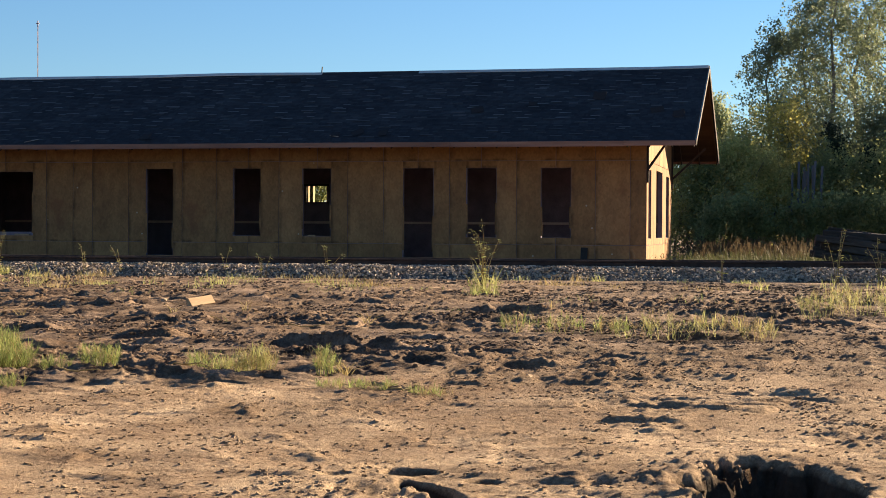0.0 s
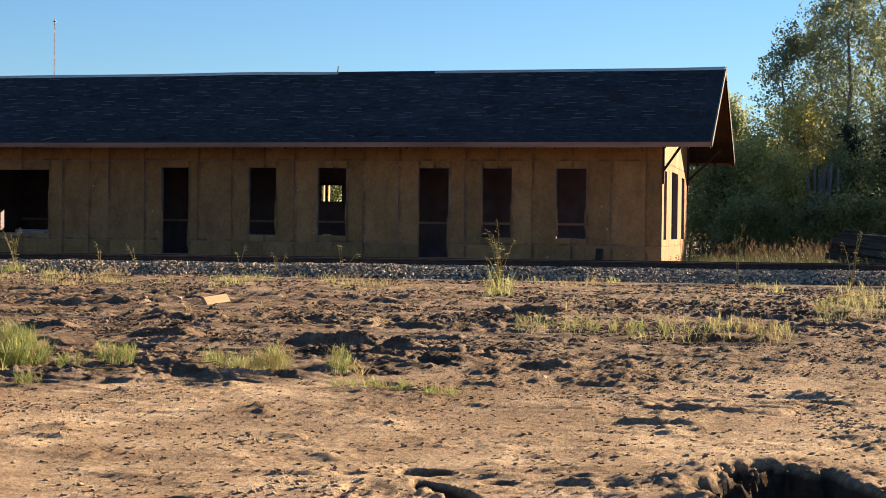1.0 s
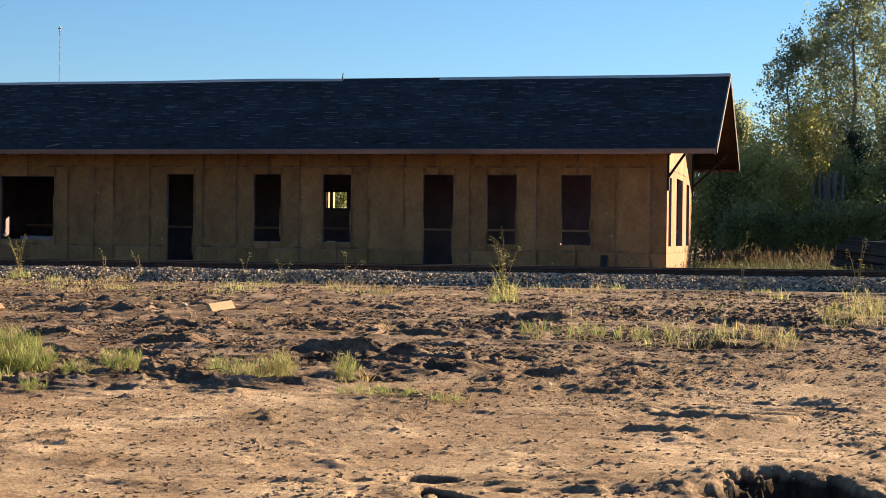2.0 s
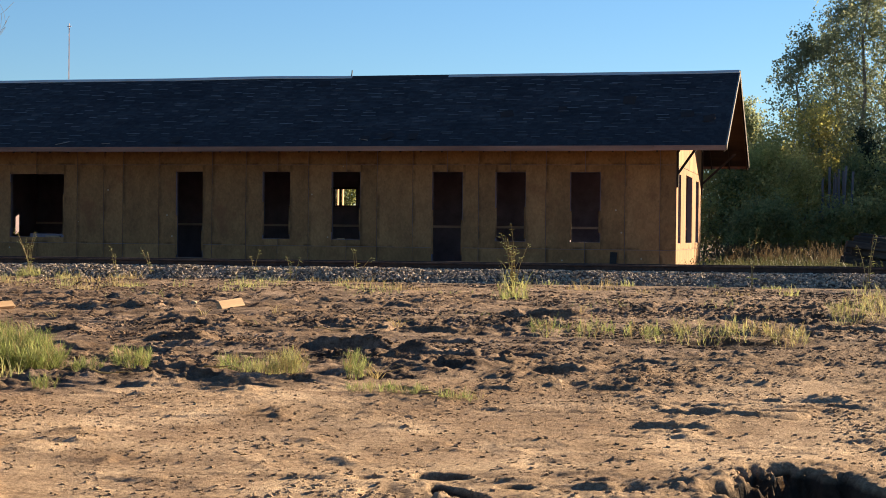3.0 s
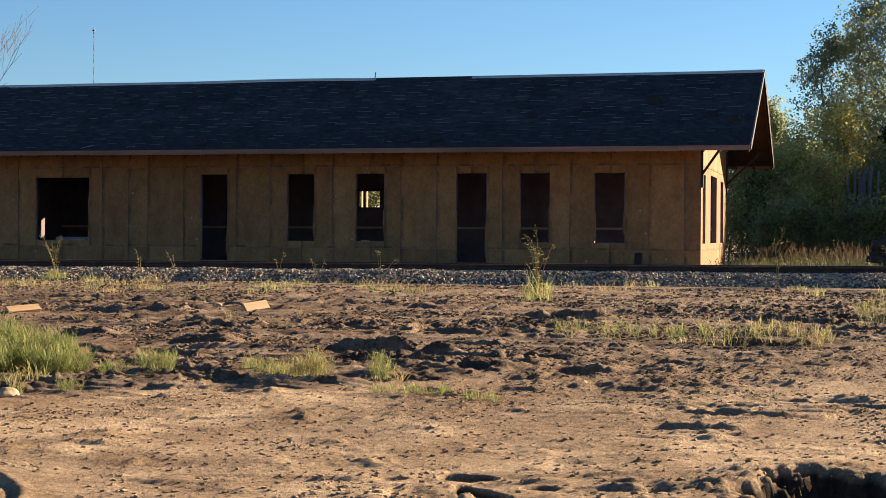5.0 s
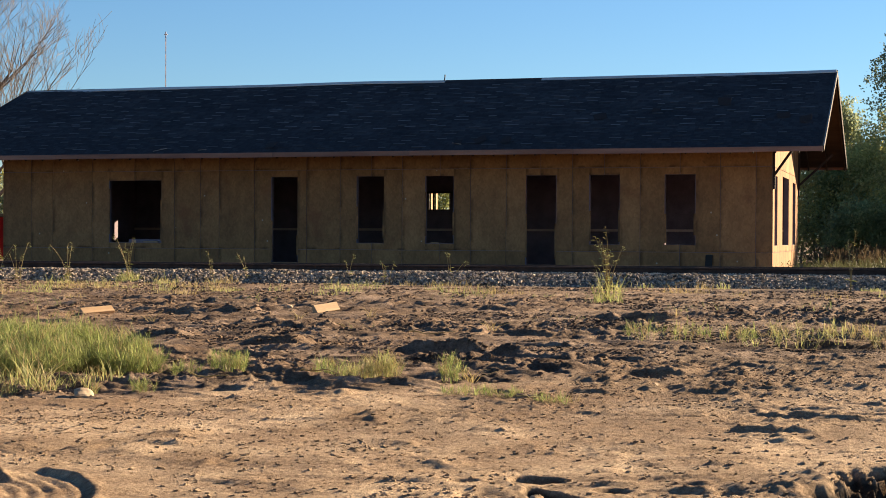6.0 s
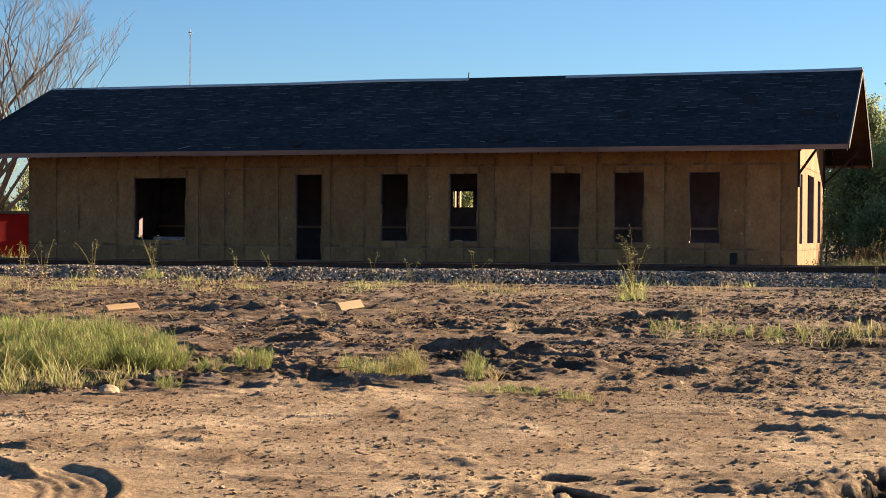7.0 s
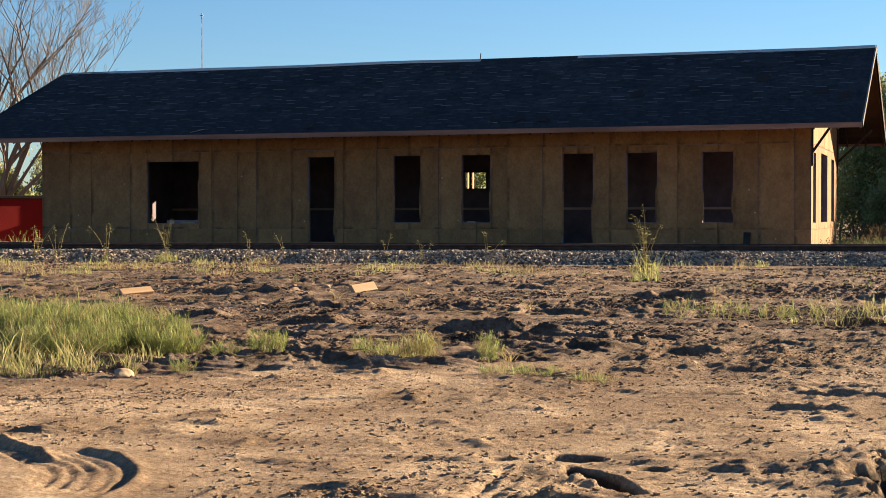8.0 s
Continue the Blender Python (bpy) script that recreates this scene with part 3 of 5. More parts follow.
            r = np.sqrt(u * u + v * v) + 0.55 * fbm(x[sel] * 2.2, y[sel] * 1.4, 91, 3, 0.6) + 0.60 * fbm(x[sel] * 8, y[sel] * 5, 97, 5, 0.68)
        z[sel] = z[sel] - depth * (1 - sstep(r, 0.62, 0.98)) * (1 + 0.5 * fbm(x[sel] * 9, y[sel] * 9, 95, 4, 0.65)) + 0.06 * depth * np.exp(-((r - 1.12) / 0.16) ** 2) * (0.3 + 1.4 * vnoise(x[sel] * 16, y[sel] * 16, 191))
    # tyre prints: pressed bands with cross lugs
    for cx, cy, rad, w, a0, a1 in ((-0.62, -39.4, 1.08, 0.24, 0.05, 1.2), (-1.85, -40.15, 2.25, 0.15, 0.7, 1.15), (-0.6, -38.75, 2.98, 0.20, -0.12, 0.26)):
        rr, aa = np.hypot(x - cx, y - cy), np.arctan2(y - cy, x - cx)
        ends = sstep(aa, a0, a0 + 0.1) * (1 - sstep(aa, a1 - 0.1, a1))
        band = (1 - sstep(np.abs(rr - rad), w * 0.82, w)) * ends
        groove = 0.5 + 0.5 * np.sin((rr - rad) * math.tau / 0.085 + 1.5 * fbm(x * 4, y * 4, 213, 2))
        rim = np.exp(-((rr - rad - w * 1.05) / 0.03) ** 2) * ends
        z = z - band * (0.013 + 0.011 * sstep(groove, 0.2, 0.8)) * (0.9 + 1.6 * fbm(x * 5, y * 5, 211, 4, 0.6)) + 0.022 * rim * (0.4 + vnoise(x * 9, y * 9, 217))
    return z


def stretched(lo, hi, parts, far):
    """Grid lines: even inside lo..hi by parts (end, step), growing outwards to far."""
    v = [lo]
    for end, step in parts:
        n = max(1, round((end - v[-1]) / step))
        s = v[-1]
        v += [s + (end - s) * (k + 1) / n for k in range(n)]
    out, d = [], 0.5
    p = hi
    while p < far:
        p += d
        d *= 1.32
        out.append(p)
    inn, d = [], 0.5
    p = lo
    while p > -far:
        p -= d
        d *= 1.32
        inn.append(p)
    return np.array(inn[::-1] + v + out)


def build_ground():
    xs = stretched(-16, 12, [(-7, 0.09), (-2.6, 0.055), (6.2, 0.022), (12, 0.12)], 2500)
    ys = stretched(-41, -9, [(-39.2, 0.2), (-33.5, 0.022), (-27, 0.034), (-20, 0.058), (-9, 0.12)], 2500)
    X, Y = np.meshgrid(xs, ys)
    Z = soil_height(X.ravel(), Y.ravel())
    n, m = len(xs), len(ys)
    me = bpy.data.meshes.new("ground")
    me.vertices.add(n * m)
    me.vertices.foreach_set("co", np.stack([X.ravel(), Y.ravel(), Z], 1).ravel())
    i = (np.arange(m - 1)[:, None] * n + np.arange(n - 1)[None, :]).ravel()
    quads = np.stack([i, i + 1, i + n + 1, i + n], 1)
    me.loops.add(quads.size)
    me.loops.foreach_set("vertex_index", quads.ravel())
    me.polygons.add(len(quads))
    me.polygons.foreach_set("loop_start", np.arange(len(quads)) * 4)
    me.update(calc_edges=True)
    me.shade_smooth()
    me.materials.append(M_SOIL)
    tagged(new("ground", me), "bare churned brown soil with ruts, hollows and dry patches", "ground", kind="structure")


def sz(x, y):
    return float(soil_height(np.array([x]), np.array([y]))[0])


build_ground()
CUB = np.array([(x, y, z) for z in (-1, 1) for y in (-1, 1) for x in (-1, 1)], float)
CUBF = np.array([(0, 2, 3), (0, 3, 1), (4, 5, 7), (4, 7, 6), (0, 1, 5), (0, 5, 4), (2, 6, 7), (2, 7, 3), (0, 4, 6), (0, 6, 2), (1, 3, 7), (1, 7, 5)])


def scatter_lumps(name, P, size, material, label, category, parent=None, flat=0.7, seed=3, base=CUB, faces=CUBF):
    """Thousands of small uneven lumps at the points P, as one mesh."""
    rng = np.random.default_rng(seed)
    k = len(P)
    nv = len(base)
    V = base[None] * (0.55 + 0.75 * rng.random((k, nv, 1))) * (0.7 + 0.6 * rng.random((k, 1, 3)))
    a = rng.random(k) * math.tau
    b = rng.normal(0, 0.6, k)
    ca, sa, cb, sb = np.cos(a), np.sin(a), np.cos(b), np.sin(b)
    x, y, z = V[..., 0], V[..., 1], V[..., 2]
    y, z = cb[:, None] * y - sb[:, None] * z, sb[:, None] * y + cb[:, None] * z
    x, y = ca[:, None] * x - sa[:, None] * y, sa[:, None] * x + ca[:, None] * y
    V = np.stack([x, y, z * flat], -1) * (size * 0.5)[:, None, None] + P[:, None, :]
    F = (faces[None] + nv * np.arange(k)[:, None, None]).reshape(-1, 3)
    ob = raw(name, V.reshape(-1, 3), F.tolist(), material, parent)
    if not parent:
        tagged(ob, label, category, kind="stuff")
    else:
        ob["kind"] = "stuff"
    return ob


def build_clods():
    rng = np.random.default_rng(8)
    k = 240000
    y = -39.5 + 26 * rng.random(k) ** 1.6
    half = 2.2 + (y + 40) * 0.40
    x = 2.2 - (y + 40) * 0.22 + half * (2 * rng.random(k) - 1)
    churn = churned(x, y)
    calm = sstep(np.hypot(x + 0.2, y + 39.2), 1.0, 1.35)
    heaps = fbm(x * 0.55, y * 1.3, 111, 4, 0.6)
    keep = rng.random(k) < np.where(churn > 0.5, np.clip(0.30 + 3.0 * heaps, 0.04, 0.95), np.clip(3.0 * (fbm(x * 0.9, y * 1.2, 101, 4, 0.6) - 0.02) + 0.55 * rough_dry(x, y), 0.10, 0.85)) * calm
    x, y, churn = x[keep], y[keep], churn[keep]
    size = (0.006 + 0.026 * rng.random(len(x)) ** 3.6) * (1 + 0.3 * churn) * (1 + 0.045 * (y + 40) * churn)
    z = soil_height(x, y) + size * 0.08
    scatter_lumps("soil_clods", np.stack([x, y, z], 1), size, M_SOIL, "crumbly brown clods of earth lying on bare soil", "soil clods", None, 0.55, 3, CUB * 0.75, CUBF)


build_clods()


# ================= railway =================
RAIL_Y0, RAIL_SLOPE = -10.35, 0.118        # near rail: y at x = 0, and its slope


def rail_y(x):
    return RAIL_Y0 + RAIL_SLOPE * x


TRACK = Matrix.Translation((0, RAIL_Y0, 0)) @ Matrix.Rotation(math.atan(RAIL_SLOPE), 4, "Z")   # x along the track, y away


def build_track():
    bed = empty("railway_track", TRACK, "single railway track on a low grey ballast bank", "railway track")
    prof = [(-1.5, -0.26), (-1.1, -0.12), (-0.72, -0.01), (-0.4, 0.02), (0.75, 0.05), (2.1, 0.055), (2.5, 0.03), (3.6, -0.26)]
    xs = np.concatenate([[-300, -120, -60], np.arange(-34, 24, 0.35), [60, 120, 300]])
    V, F = [], []
    for x in xs:
        for k, (y, z) in enumerate(prof):
            j = 0.10 * float(fbm(np.array([x * 0.5]), np.array([k * 3.1]), 7, 3)[0]) if 0 < k < 7 else 0
            V.append((x, y + 1.2 * j, z - 0.02 + 0.2 * j))
    n = len(prof)
    for i in range(len(xs) - 1):
        for k in range(n - 1):
            F.append((i * n + k, (i + 1) * n + k, (i + 1) * n + k + 1, i * n + k + 1))
    raw("ballast_bed", V, F, M_BALLAST_BED, bed, True)
    rng = np.random.default_rng(5)
    k = 30000
    x = -30 + 50 * rng.random(k)
    y = -1.48 + 1.40 * rng.random(k) ** 0.95
    pz = np.interp(y, [p[0] for p in prof], [p[1] for p in prof])
    lump = fbm(x * 1.3, y * 1.3, 17, 3)
    size = 0.020 + 0.036 * rng.random(k) ** 1.6
    P = np.stack([x, y, pz + 0.018 + 0.22 * np.clip(lump, -0.12, 0.2) * sstep(-y, 0.15, 0.6)], 1)
    scatter_lumps("ballast_stone", P, size, M_BALLAST, "", "", bed, 0.8, 12)
    half = [(0.0, 0.0), (0.07, 0.0), (0.07, 0.012), (0.012, 0.03), (0.012, 0.125), (0.036, 0.135), (0.036, 0.165), (0.028, 0.172)]
    ring = half[1:] + [(-a, b) for a, b in half[:0:-1]]
    for yy in (0.0, 1.505):
        bm = bmesh.new()
        ends = [[bm.verts.new((X, yy + a, 0.02 + b)) for a, b in ring] for X in (-300, 300)]
        for i in range(len(ring)):
            bm.faces.new((ends[0][i], ends[0][(i + 1) % len(ring)], ends[1][(i + 1) % len(ring)], ends[1][i]))
        part("rail", bm, M_RAIL, bed, "rusty steel rail")
    bm = bmesh.new()
    box(bm, -0.115, 0.115, -0.55, 2.05, -0.14, 0.035, 0.012)
    first = part("tie", bm, M_TIE, bed, "dark creosoted timber tie")
    for i in range(1, 96):
        piece("tie", first.data, pose(-33 + 0.56 * i, 0.02 * math.sin(i * 5.1), -0.012, 0, 0, math.sin(i * 2.7)), bed)
    first.matrix_basis = pose(-33, 0, -0.012)


build_track()

# ================= depot building =================
LENGTH, DEPTH, OVER, GABLE_R, GABLE_L = 24.79, 8.92, 1.74, 1.50, 1.90
EAVE, RIDGE = 3.19, 5.94
TAN = (RIDGE - EAVE - 0.13) / (DEPTH / 2 + OVER)
BASE = -0.22
FRONT = [  # x0, x1, z0, z1
    (-20.90, -19.06, 0.60, 2.57), (-15.27, -14.40, 0.02, 2.65), (-12.45, -11.58, 0.63, 2.65), (-10.26, -9.38, 0.63, 2.65),
    (-7.15, -6.24, 0.02, 2.65), (-5.23, -4.35, 0.63, 2.65), (-3.03, -2.165, 0.63, 2.65),
]
REAR = [(-23.58, -23.28, 1.29, 1.98), (-12.96, -12.18, 1.80, 2.40), (-5.6, -4.7, 0.9, 2.3)]
END_R = [(0.55, 1.45, 0.62, 2.62), (3.1, 5.3, 0.62, 2.68), (6.75, 7.85, 0.62, 2.62)]


def minus(rects, cut):
    """Rectangles (u0, u1, v0, v1) with one rectangle cut out of them."""
    out = []
    for a, b, c, d in rects:
        p, q, r, s = cut
        if q <= a or p >= b or s <= c or r >= d:
            out.append((a, b, c, d))
            continue
        if p > a:
            out.append((a, p, c, d))
        if q < b:
            out.append((q, b, c, d))
        lo, hi = max(a, p), min(b, q)
        if r > c:
            out.append((lo, hi, c, r))
        if s < d:
            out.append((lo, hi, s, d))
    return out


def wall_core(name, u0, u1, v0, v1, holes, thick, place, parent, material, label):
    """A framed wall with real openings; place maps (u, w, v) to the world, w growing inwards."""
    us = sorted({u0, u1, *[h[0] for h in holes], *[h[1] for h in holes]})
    vs = sorted({v0, v1, *[h[2] for h in holes], *[h[3] for h in holes]})
    bm = bmesh.new()
    grid = {}

    def corner(i, j, w):
        if (i, j, w) not in grid:
            grid[i, j, w] = bm.verts.new((us[i], thick if w else 0.0, vs[j]))
        return grid[i, j, w]

    def solid(i, j):
        if not (0 <= i < len(us) - 1 and 0 <= j < len(vs) - 1):
            return False
        u, v = (us[i] + us[i + 1]) / 2, (vs[j] + vs[j + 1]) / 2
        return not any(h[0] < u < h[1] and h[2] < v < h[3] for h in holes)

    for i in range(len(us) - 1):
        for j in range(len(vs) - 1):
            if not solid(i, j):
                continue
            for w in (0, 1):
                bm.faces.new((corner(i, j, w), corner(i + 1, j, w), corner(i + 1, j + 1, w), corner(i, j + 1, w)))
            for (p, q), (a, b) in (((-1, 0), ((i, j), (i, j + 1))), ((1, 0), ((i + 1, j), (i + 1, j + 1))), ((0, -1), ((i, j), (i + 1, j))), ((0, 1), ((i, j + 1), (i + 1, j + 1)))):
                if not solid(i + p, j + q):
                    bm.faces.new((corner(*a, 0), corner(*b, 0), corner(*b, 1), corner(*a, 1)))
    bmesh.ops.recalc_face_normals(bm, faces=bm.faces)
    bmesh.ops.transform(bm, matrix=place, verts=bm.verts)
    return part(name, bm, material, parent, label)


def sheets(wall, useams, vseams, holes, place, rng, top=None):
    """Sheathing boards, each an object of its own, a little uneven round the openings."""
    for a, b in zip(useams, useams[1:]):
        for c, d in zip(vseams, vseams[1:]):
            rects = [(a + 0.007, b - 0.007, c + 0.006, d - 0.006)]
            for h in holes:
                j = [rng.uniform(-0.002, 0.022) for _ in range(4)]
                rects = minus(rects, (h[0] - j[0], h[1] + j[1], h[2] - j[2] * 0.6, h[3] + j[3] * 0.3))
            for p, q, r, s in rects:
                if q - p < 0.03 or s - r < 0.03:
                    continue
                o = rng.uniform(0, 0.004)
                bm = bmesh.new()
                box(bm, 0, q - p, -0.014 - o, -0.002, 0, s - r)
                ob = part("osb_sheet", bm, M_OSB, wall)
                ob.matrix_basis = place @ Matrix.Translation((p, 0, r))


def build_depot():
    rng = random.Random(4)
    depot = empty("depot_building", pose(0, 0, 0), "long unfinished depot of bare brown board with dark shingle roof", "building")
    top = EAVE + 0.13 + OVER * TAN - 0.12
    mid = RIDGE - 0.12
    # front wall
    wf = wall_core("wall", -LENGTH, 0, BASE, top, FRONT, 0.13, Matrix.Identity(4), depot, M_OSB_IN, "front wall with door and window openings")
    us = [-24.79, -23.75, -22.95, -21.52, -20.0, -18.6, -17.7, -17.05, -15.85, -14.1, -13.0, -11.98, -11.0, -9.8, -8.85, -7.75, -6.7, -5.75, -4.8, -3.75, -2.6, -1.45, -0.45, 0.0]
    sheets(wf, us, [BASE, 0.42, 2.86, top], FRONT, Matrix.Identity(4), rng)
    for a, b, c, d in FRONT:
        for X, s_ in ((a, 1), (b, -1)):
            lo = c + rng.uniform(0.05, 0.3)
            hi = min(d - 0.1, lo + rng.uniform(0.5, 1.5))
            w = rng.uniform(0.02, 0.045)
            bm = bmesh.new()
            box(bm, min(X - s_ * 0.02, X + s_ * w), max(X - s_ * 0.02, X + s_ * w), -0.024, -0.0185, lo, hi)
            part("edge_strip", bm, M_OSB, wf, "rough strip of board at an opening")
    # rear wall, outer face at y = DEPTH
    back = Matrix.Translation((0, DEPTH, 0)) @ Matrix.Diagonal((1, -1, 1, 1))
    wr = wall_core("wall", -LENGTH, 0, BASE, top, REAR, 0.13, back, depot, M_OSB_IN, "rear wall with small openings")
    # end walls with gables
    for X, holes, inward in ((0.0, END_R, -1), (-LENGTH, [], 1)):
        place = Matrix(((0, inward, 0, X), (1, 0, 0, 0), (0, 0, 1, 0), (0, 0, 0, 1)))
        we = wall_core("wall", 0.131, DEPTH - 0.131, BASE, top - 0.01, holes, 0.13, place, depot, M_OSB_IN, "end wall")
        sheets(we, [0.0, 1.0, 2.25, 4.2, 5.5, 6.6, 7.3, 8.2, DEPTH], [BASE, 0.42, 2.86, top - 0.02], holes, place, rng)
        bm = bmesh.new()
        t = 0.06
        pts = [(0.05, top - 0.01), (DEPTH - 0.05, top - 0.01), (DEPTH / 2, mid - 0.02)]
        r0 = [bm.verts.new((X + inward * 0.0, y, z)) for y, z in pts]
        r1 = [bm.verts.new((X + inward * t, y, z)) for y, z in pts]
        bm.faces.new(r0), bm.faces.new(r1[::-1])
        for i in range(3):
            bm.faces.new((r0[i], r1[i], r1[(i + 1) % 3], r0[(i + 1) % 3]))
        bmesh.ops.recalc_face_normals(bm, faces=bm.faces)
        part("gable", bm, M_OSB, depot, "bare board gable")
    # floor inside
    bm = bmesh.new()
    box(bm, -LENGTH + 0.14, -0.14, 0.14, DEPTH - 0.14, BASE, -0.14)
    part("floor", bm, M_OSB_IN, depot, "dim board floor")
    # rail along the inside of the rear wall
    bm = bmesh.new()
    box(bm, -LENGTH + 0.2, -0.2, DEPTH - 0.36, DEPTH - 0.131, 1.03, 1.11)
    part("ledge", bm, M_PALEWOOD, depot, "timber ledge along the inner wall")
    # studs standing in the openings of the rear wall
    for X, z0, z1 in ((-12.885, 1.80, 2.40), (-12.70, 1.80, 2.40)):
        bm = bmesh.new()
        box(bm, X - 0.02, X + 0.02, DEPTH - 0.125, DEPTH + 0.06, z0, z1)
        part("stud", bm, M_STUD, depot, "bare timber stud")
    # added panel that stands in for the darkness between the two studs
    bm = bmesh.new()
    box(bm, -12.80, -12.735, DEPTH - 0.15, DEPTH - 0.131, 1.76, 2.44)
    part("gap_panel", bm, M_DARKWOOD, depot, "dark panel added to keep the gap between the studs dark")
    bm = bmesh.new()
    box(bm, -13.05, -12.09, DEPTH - 0.15, DEPTH - 0.131, 2.37, 2.44)
    part("header", bm, M_DARKWOOD, depot)
    # odd boards left on and under the sills
    for X, w, z0, z1 in ((-9.98, 0.24, 0.615, 0.665), (-19.45, 0.5, 0.60, 0.64)):
        bm = bmesh.new()
        box(bm, X - w / 2, X + w / 2, 0.01, 0.10, z0 + 0.002, z1, 0.003)
        part("sill_board", bm, M_STUD, depot, "loose board end on the sill")
    bm = bmesh.new()
    box(bm, -20.4, -19.1, 0.35, 0.62, -0.14, 0.70, 0.004)
    part("inner_bench", bm, M_OSB_IN, depot, "rough timber bench inside")
    # roof
    roof = new("roof")
    roof.parent = depot
    x0, x1 = -LENGTH - GABLE_L, GABLE_R
    ze, zr = EAVE + 0.13, RIDGE
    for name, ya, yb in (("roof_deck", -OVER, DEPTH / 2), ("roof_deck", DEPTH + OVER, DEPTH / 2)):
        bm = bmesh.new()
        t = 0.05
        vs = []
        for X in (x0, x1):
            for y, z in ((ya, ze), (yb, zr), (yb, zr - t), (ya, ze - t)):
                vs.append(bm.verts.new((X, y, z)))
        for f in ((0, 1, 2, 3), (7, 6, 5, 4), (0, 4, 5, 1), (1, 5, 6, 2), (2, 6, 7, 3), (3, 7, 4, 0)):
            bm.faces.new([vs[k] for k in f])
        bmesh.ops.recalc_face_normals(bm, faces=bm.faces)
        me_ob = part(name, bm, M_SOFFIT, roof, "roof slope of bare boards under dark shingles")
        me_ob.data.materials.append(M_UNDERLAY)
        for p in me_ob.data.polygons:
            if p.normal.z > 0.5:
                p.material_index = 1
    # fascia boards along the eaves, butted end to end
    for y in (-OVER - 0.026, DEPTH + OVER + 0.001):
        a = x0
        k = 0
        while a < x1 - 0.01:
            b = min(a + rng.choice((3.66, 4.27, 4.88)), x1)
            bm = bmesh.new()
            o = rng.uniform(-0.008, 0.008)
            box(bm, a + 0.002, b - 0.002, y, y + 0.025, EAVE - 0.012 + o, ze + 0.0 + o * 0.3, 0.003)
            part("fascia_board", bm, M_FASCIA, roof)
            a = b
    # barge boards and pale drip edge on the rakes
    slope = Vector((0, DEPTH / 2 + OVER, zr - ze)).normalized()
    for X in (x0 - 0.013, x1 + 0.013):
        for sgn in (0, 1):
            a = Vector((X, -OVER, ze)) if not sgn else Vector((X, DEPTH + OVER, ze))
            b = Vector((X, DEPTH / 2, zr))
            bm = bmesh.new()
            beam(bm, a - Vector((0, 0, 0.07)), b - Vector((0, 0, 0.07)), 0.024, 0.14, (0, 0, 1))
            part("barge_board", bm, M_DARKWOOD, roof, "dark brown barge board")
            bm = bmesh.new()
            beam(bm, a + Vector((0, 0, 0.022)), b + Vector((0, 0, 0.016)), 0.04, 0.022, (0, 0, 1))
            part("drip_edge", bm, M_DRIP if X > 0 else M_UNDERLAY, roof, "dull metal drip edge")
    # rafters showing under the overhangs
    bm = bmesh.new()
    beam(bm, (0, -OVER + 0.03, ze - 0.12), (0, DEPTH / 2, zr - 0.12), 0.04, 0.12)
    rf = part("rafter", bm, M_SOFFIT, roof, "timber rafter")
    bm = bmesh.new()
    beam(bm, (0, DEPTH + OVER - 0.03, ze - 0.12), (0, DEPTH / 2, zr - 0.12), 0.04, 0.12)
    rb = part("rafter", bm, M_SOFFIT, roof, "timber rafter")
    X = -LENGTH - 1.2
    while X < GABLE_R - 0.2:
        for r in (rf, rb):
            piece("rafter", r.data, pose(X, 0, 0), roof)
        X += 0.61
    rf.matrix_basis = rb.matrix_basis = pose(x1 - 0.05, 0, 0)
    # ridge caps: pale metal with a dark gap of felt
    for a, b, m_, lab in ((x0, -11.0, M_ZINC, "pale metal ridge cap"), (-11.0, -7.75, M_UNDERLAY, "dark felt ridge cap"), (-7.75, x1, M_ZINC, "pale metal ridge cap")):
        bm = bmesh.new()
        sec = [(-0.16, -0.075 + 0.012), (0, 0.022), (0.16, -0.075 + 0.012), (0.16, -0.085), (0, 0.004), (-0.16, -0.085)]
        n = max(2, int((b - a) / 1.2))
        rings = []
        for i in range(n + 1):
            x = a + (b - a) * i / n
            dz = 0.018 + 0.03 * math.sin(x * 0.55) * math.sin(x * 0.21 + 1)
            rings.append([bm.verts.new((x, DEPTH / 2 + y, zr + z + dz)) for y, z in sec])
        for r0, r1 in zip(rings, rings[1:]):
            for k in range(6):
                bm.faces.new((r0[k], r1[k], r1[(k + 1) % 6], r0[(k + 1) % 6]))
        bm.faces.new(rings[0]), bm.faces.new(rings[-1][::-1])
        bmesh.ops.recalc_face_normals(bm, faces=bm.faces)
        part("ridge_cap", bm, m_, roof, lab)
    bm = bmesh.new()
    beam(bm, (-11.05, DEPTH / 2, zr + 0.02), (-11.03, DEPTH / 2, zr + 0.22), 0.03, 0.03, (0, 1, 0))
    part("ridge_nail", bm, M_DARKWOOD, roof, "bent rod standing on the ridge")
    for X, s0, turn, L_ in ((-18.35, 0.25, 35, 0.42), (-16.9, 0.2, 10, 0.25), (-8.9, 0.45, -20, 0.3)):
        bm = bmesh.new()
        c_ = Vector((X, -OVER + s0, ze + s0 * TAN + 0.03))
        h_ = Vector((math.cos(radians(turn)), math.sin(radians(turn)), math.sin(radians(turn)) * TAN)) * (L_ / 2)
        beam(bm, c_ - h_, c_ + h_, 0.025, 0.02)
        part("loose_lath", bm, M_DRIP, roof, "loose lath lying on the shingles")
    # knee braces at the end wall
    for y, drop, reach in ((0.06, 1.05, 0.75), (DEPTH - 0.06, 1.05, 1.15)):
        bm = bmesh.new()
        zt = 3.62 if y < 1 else 3.62
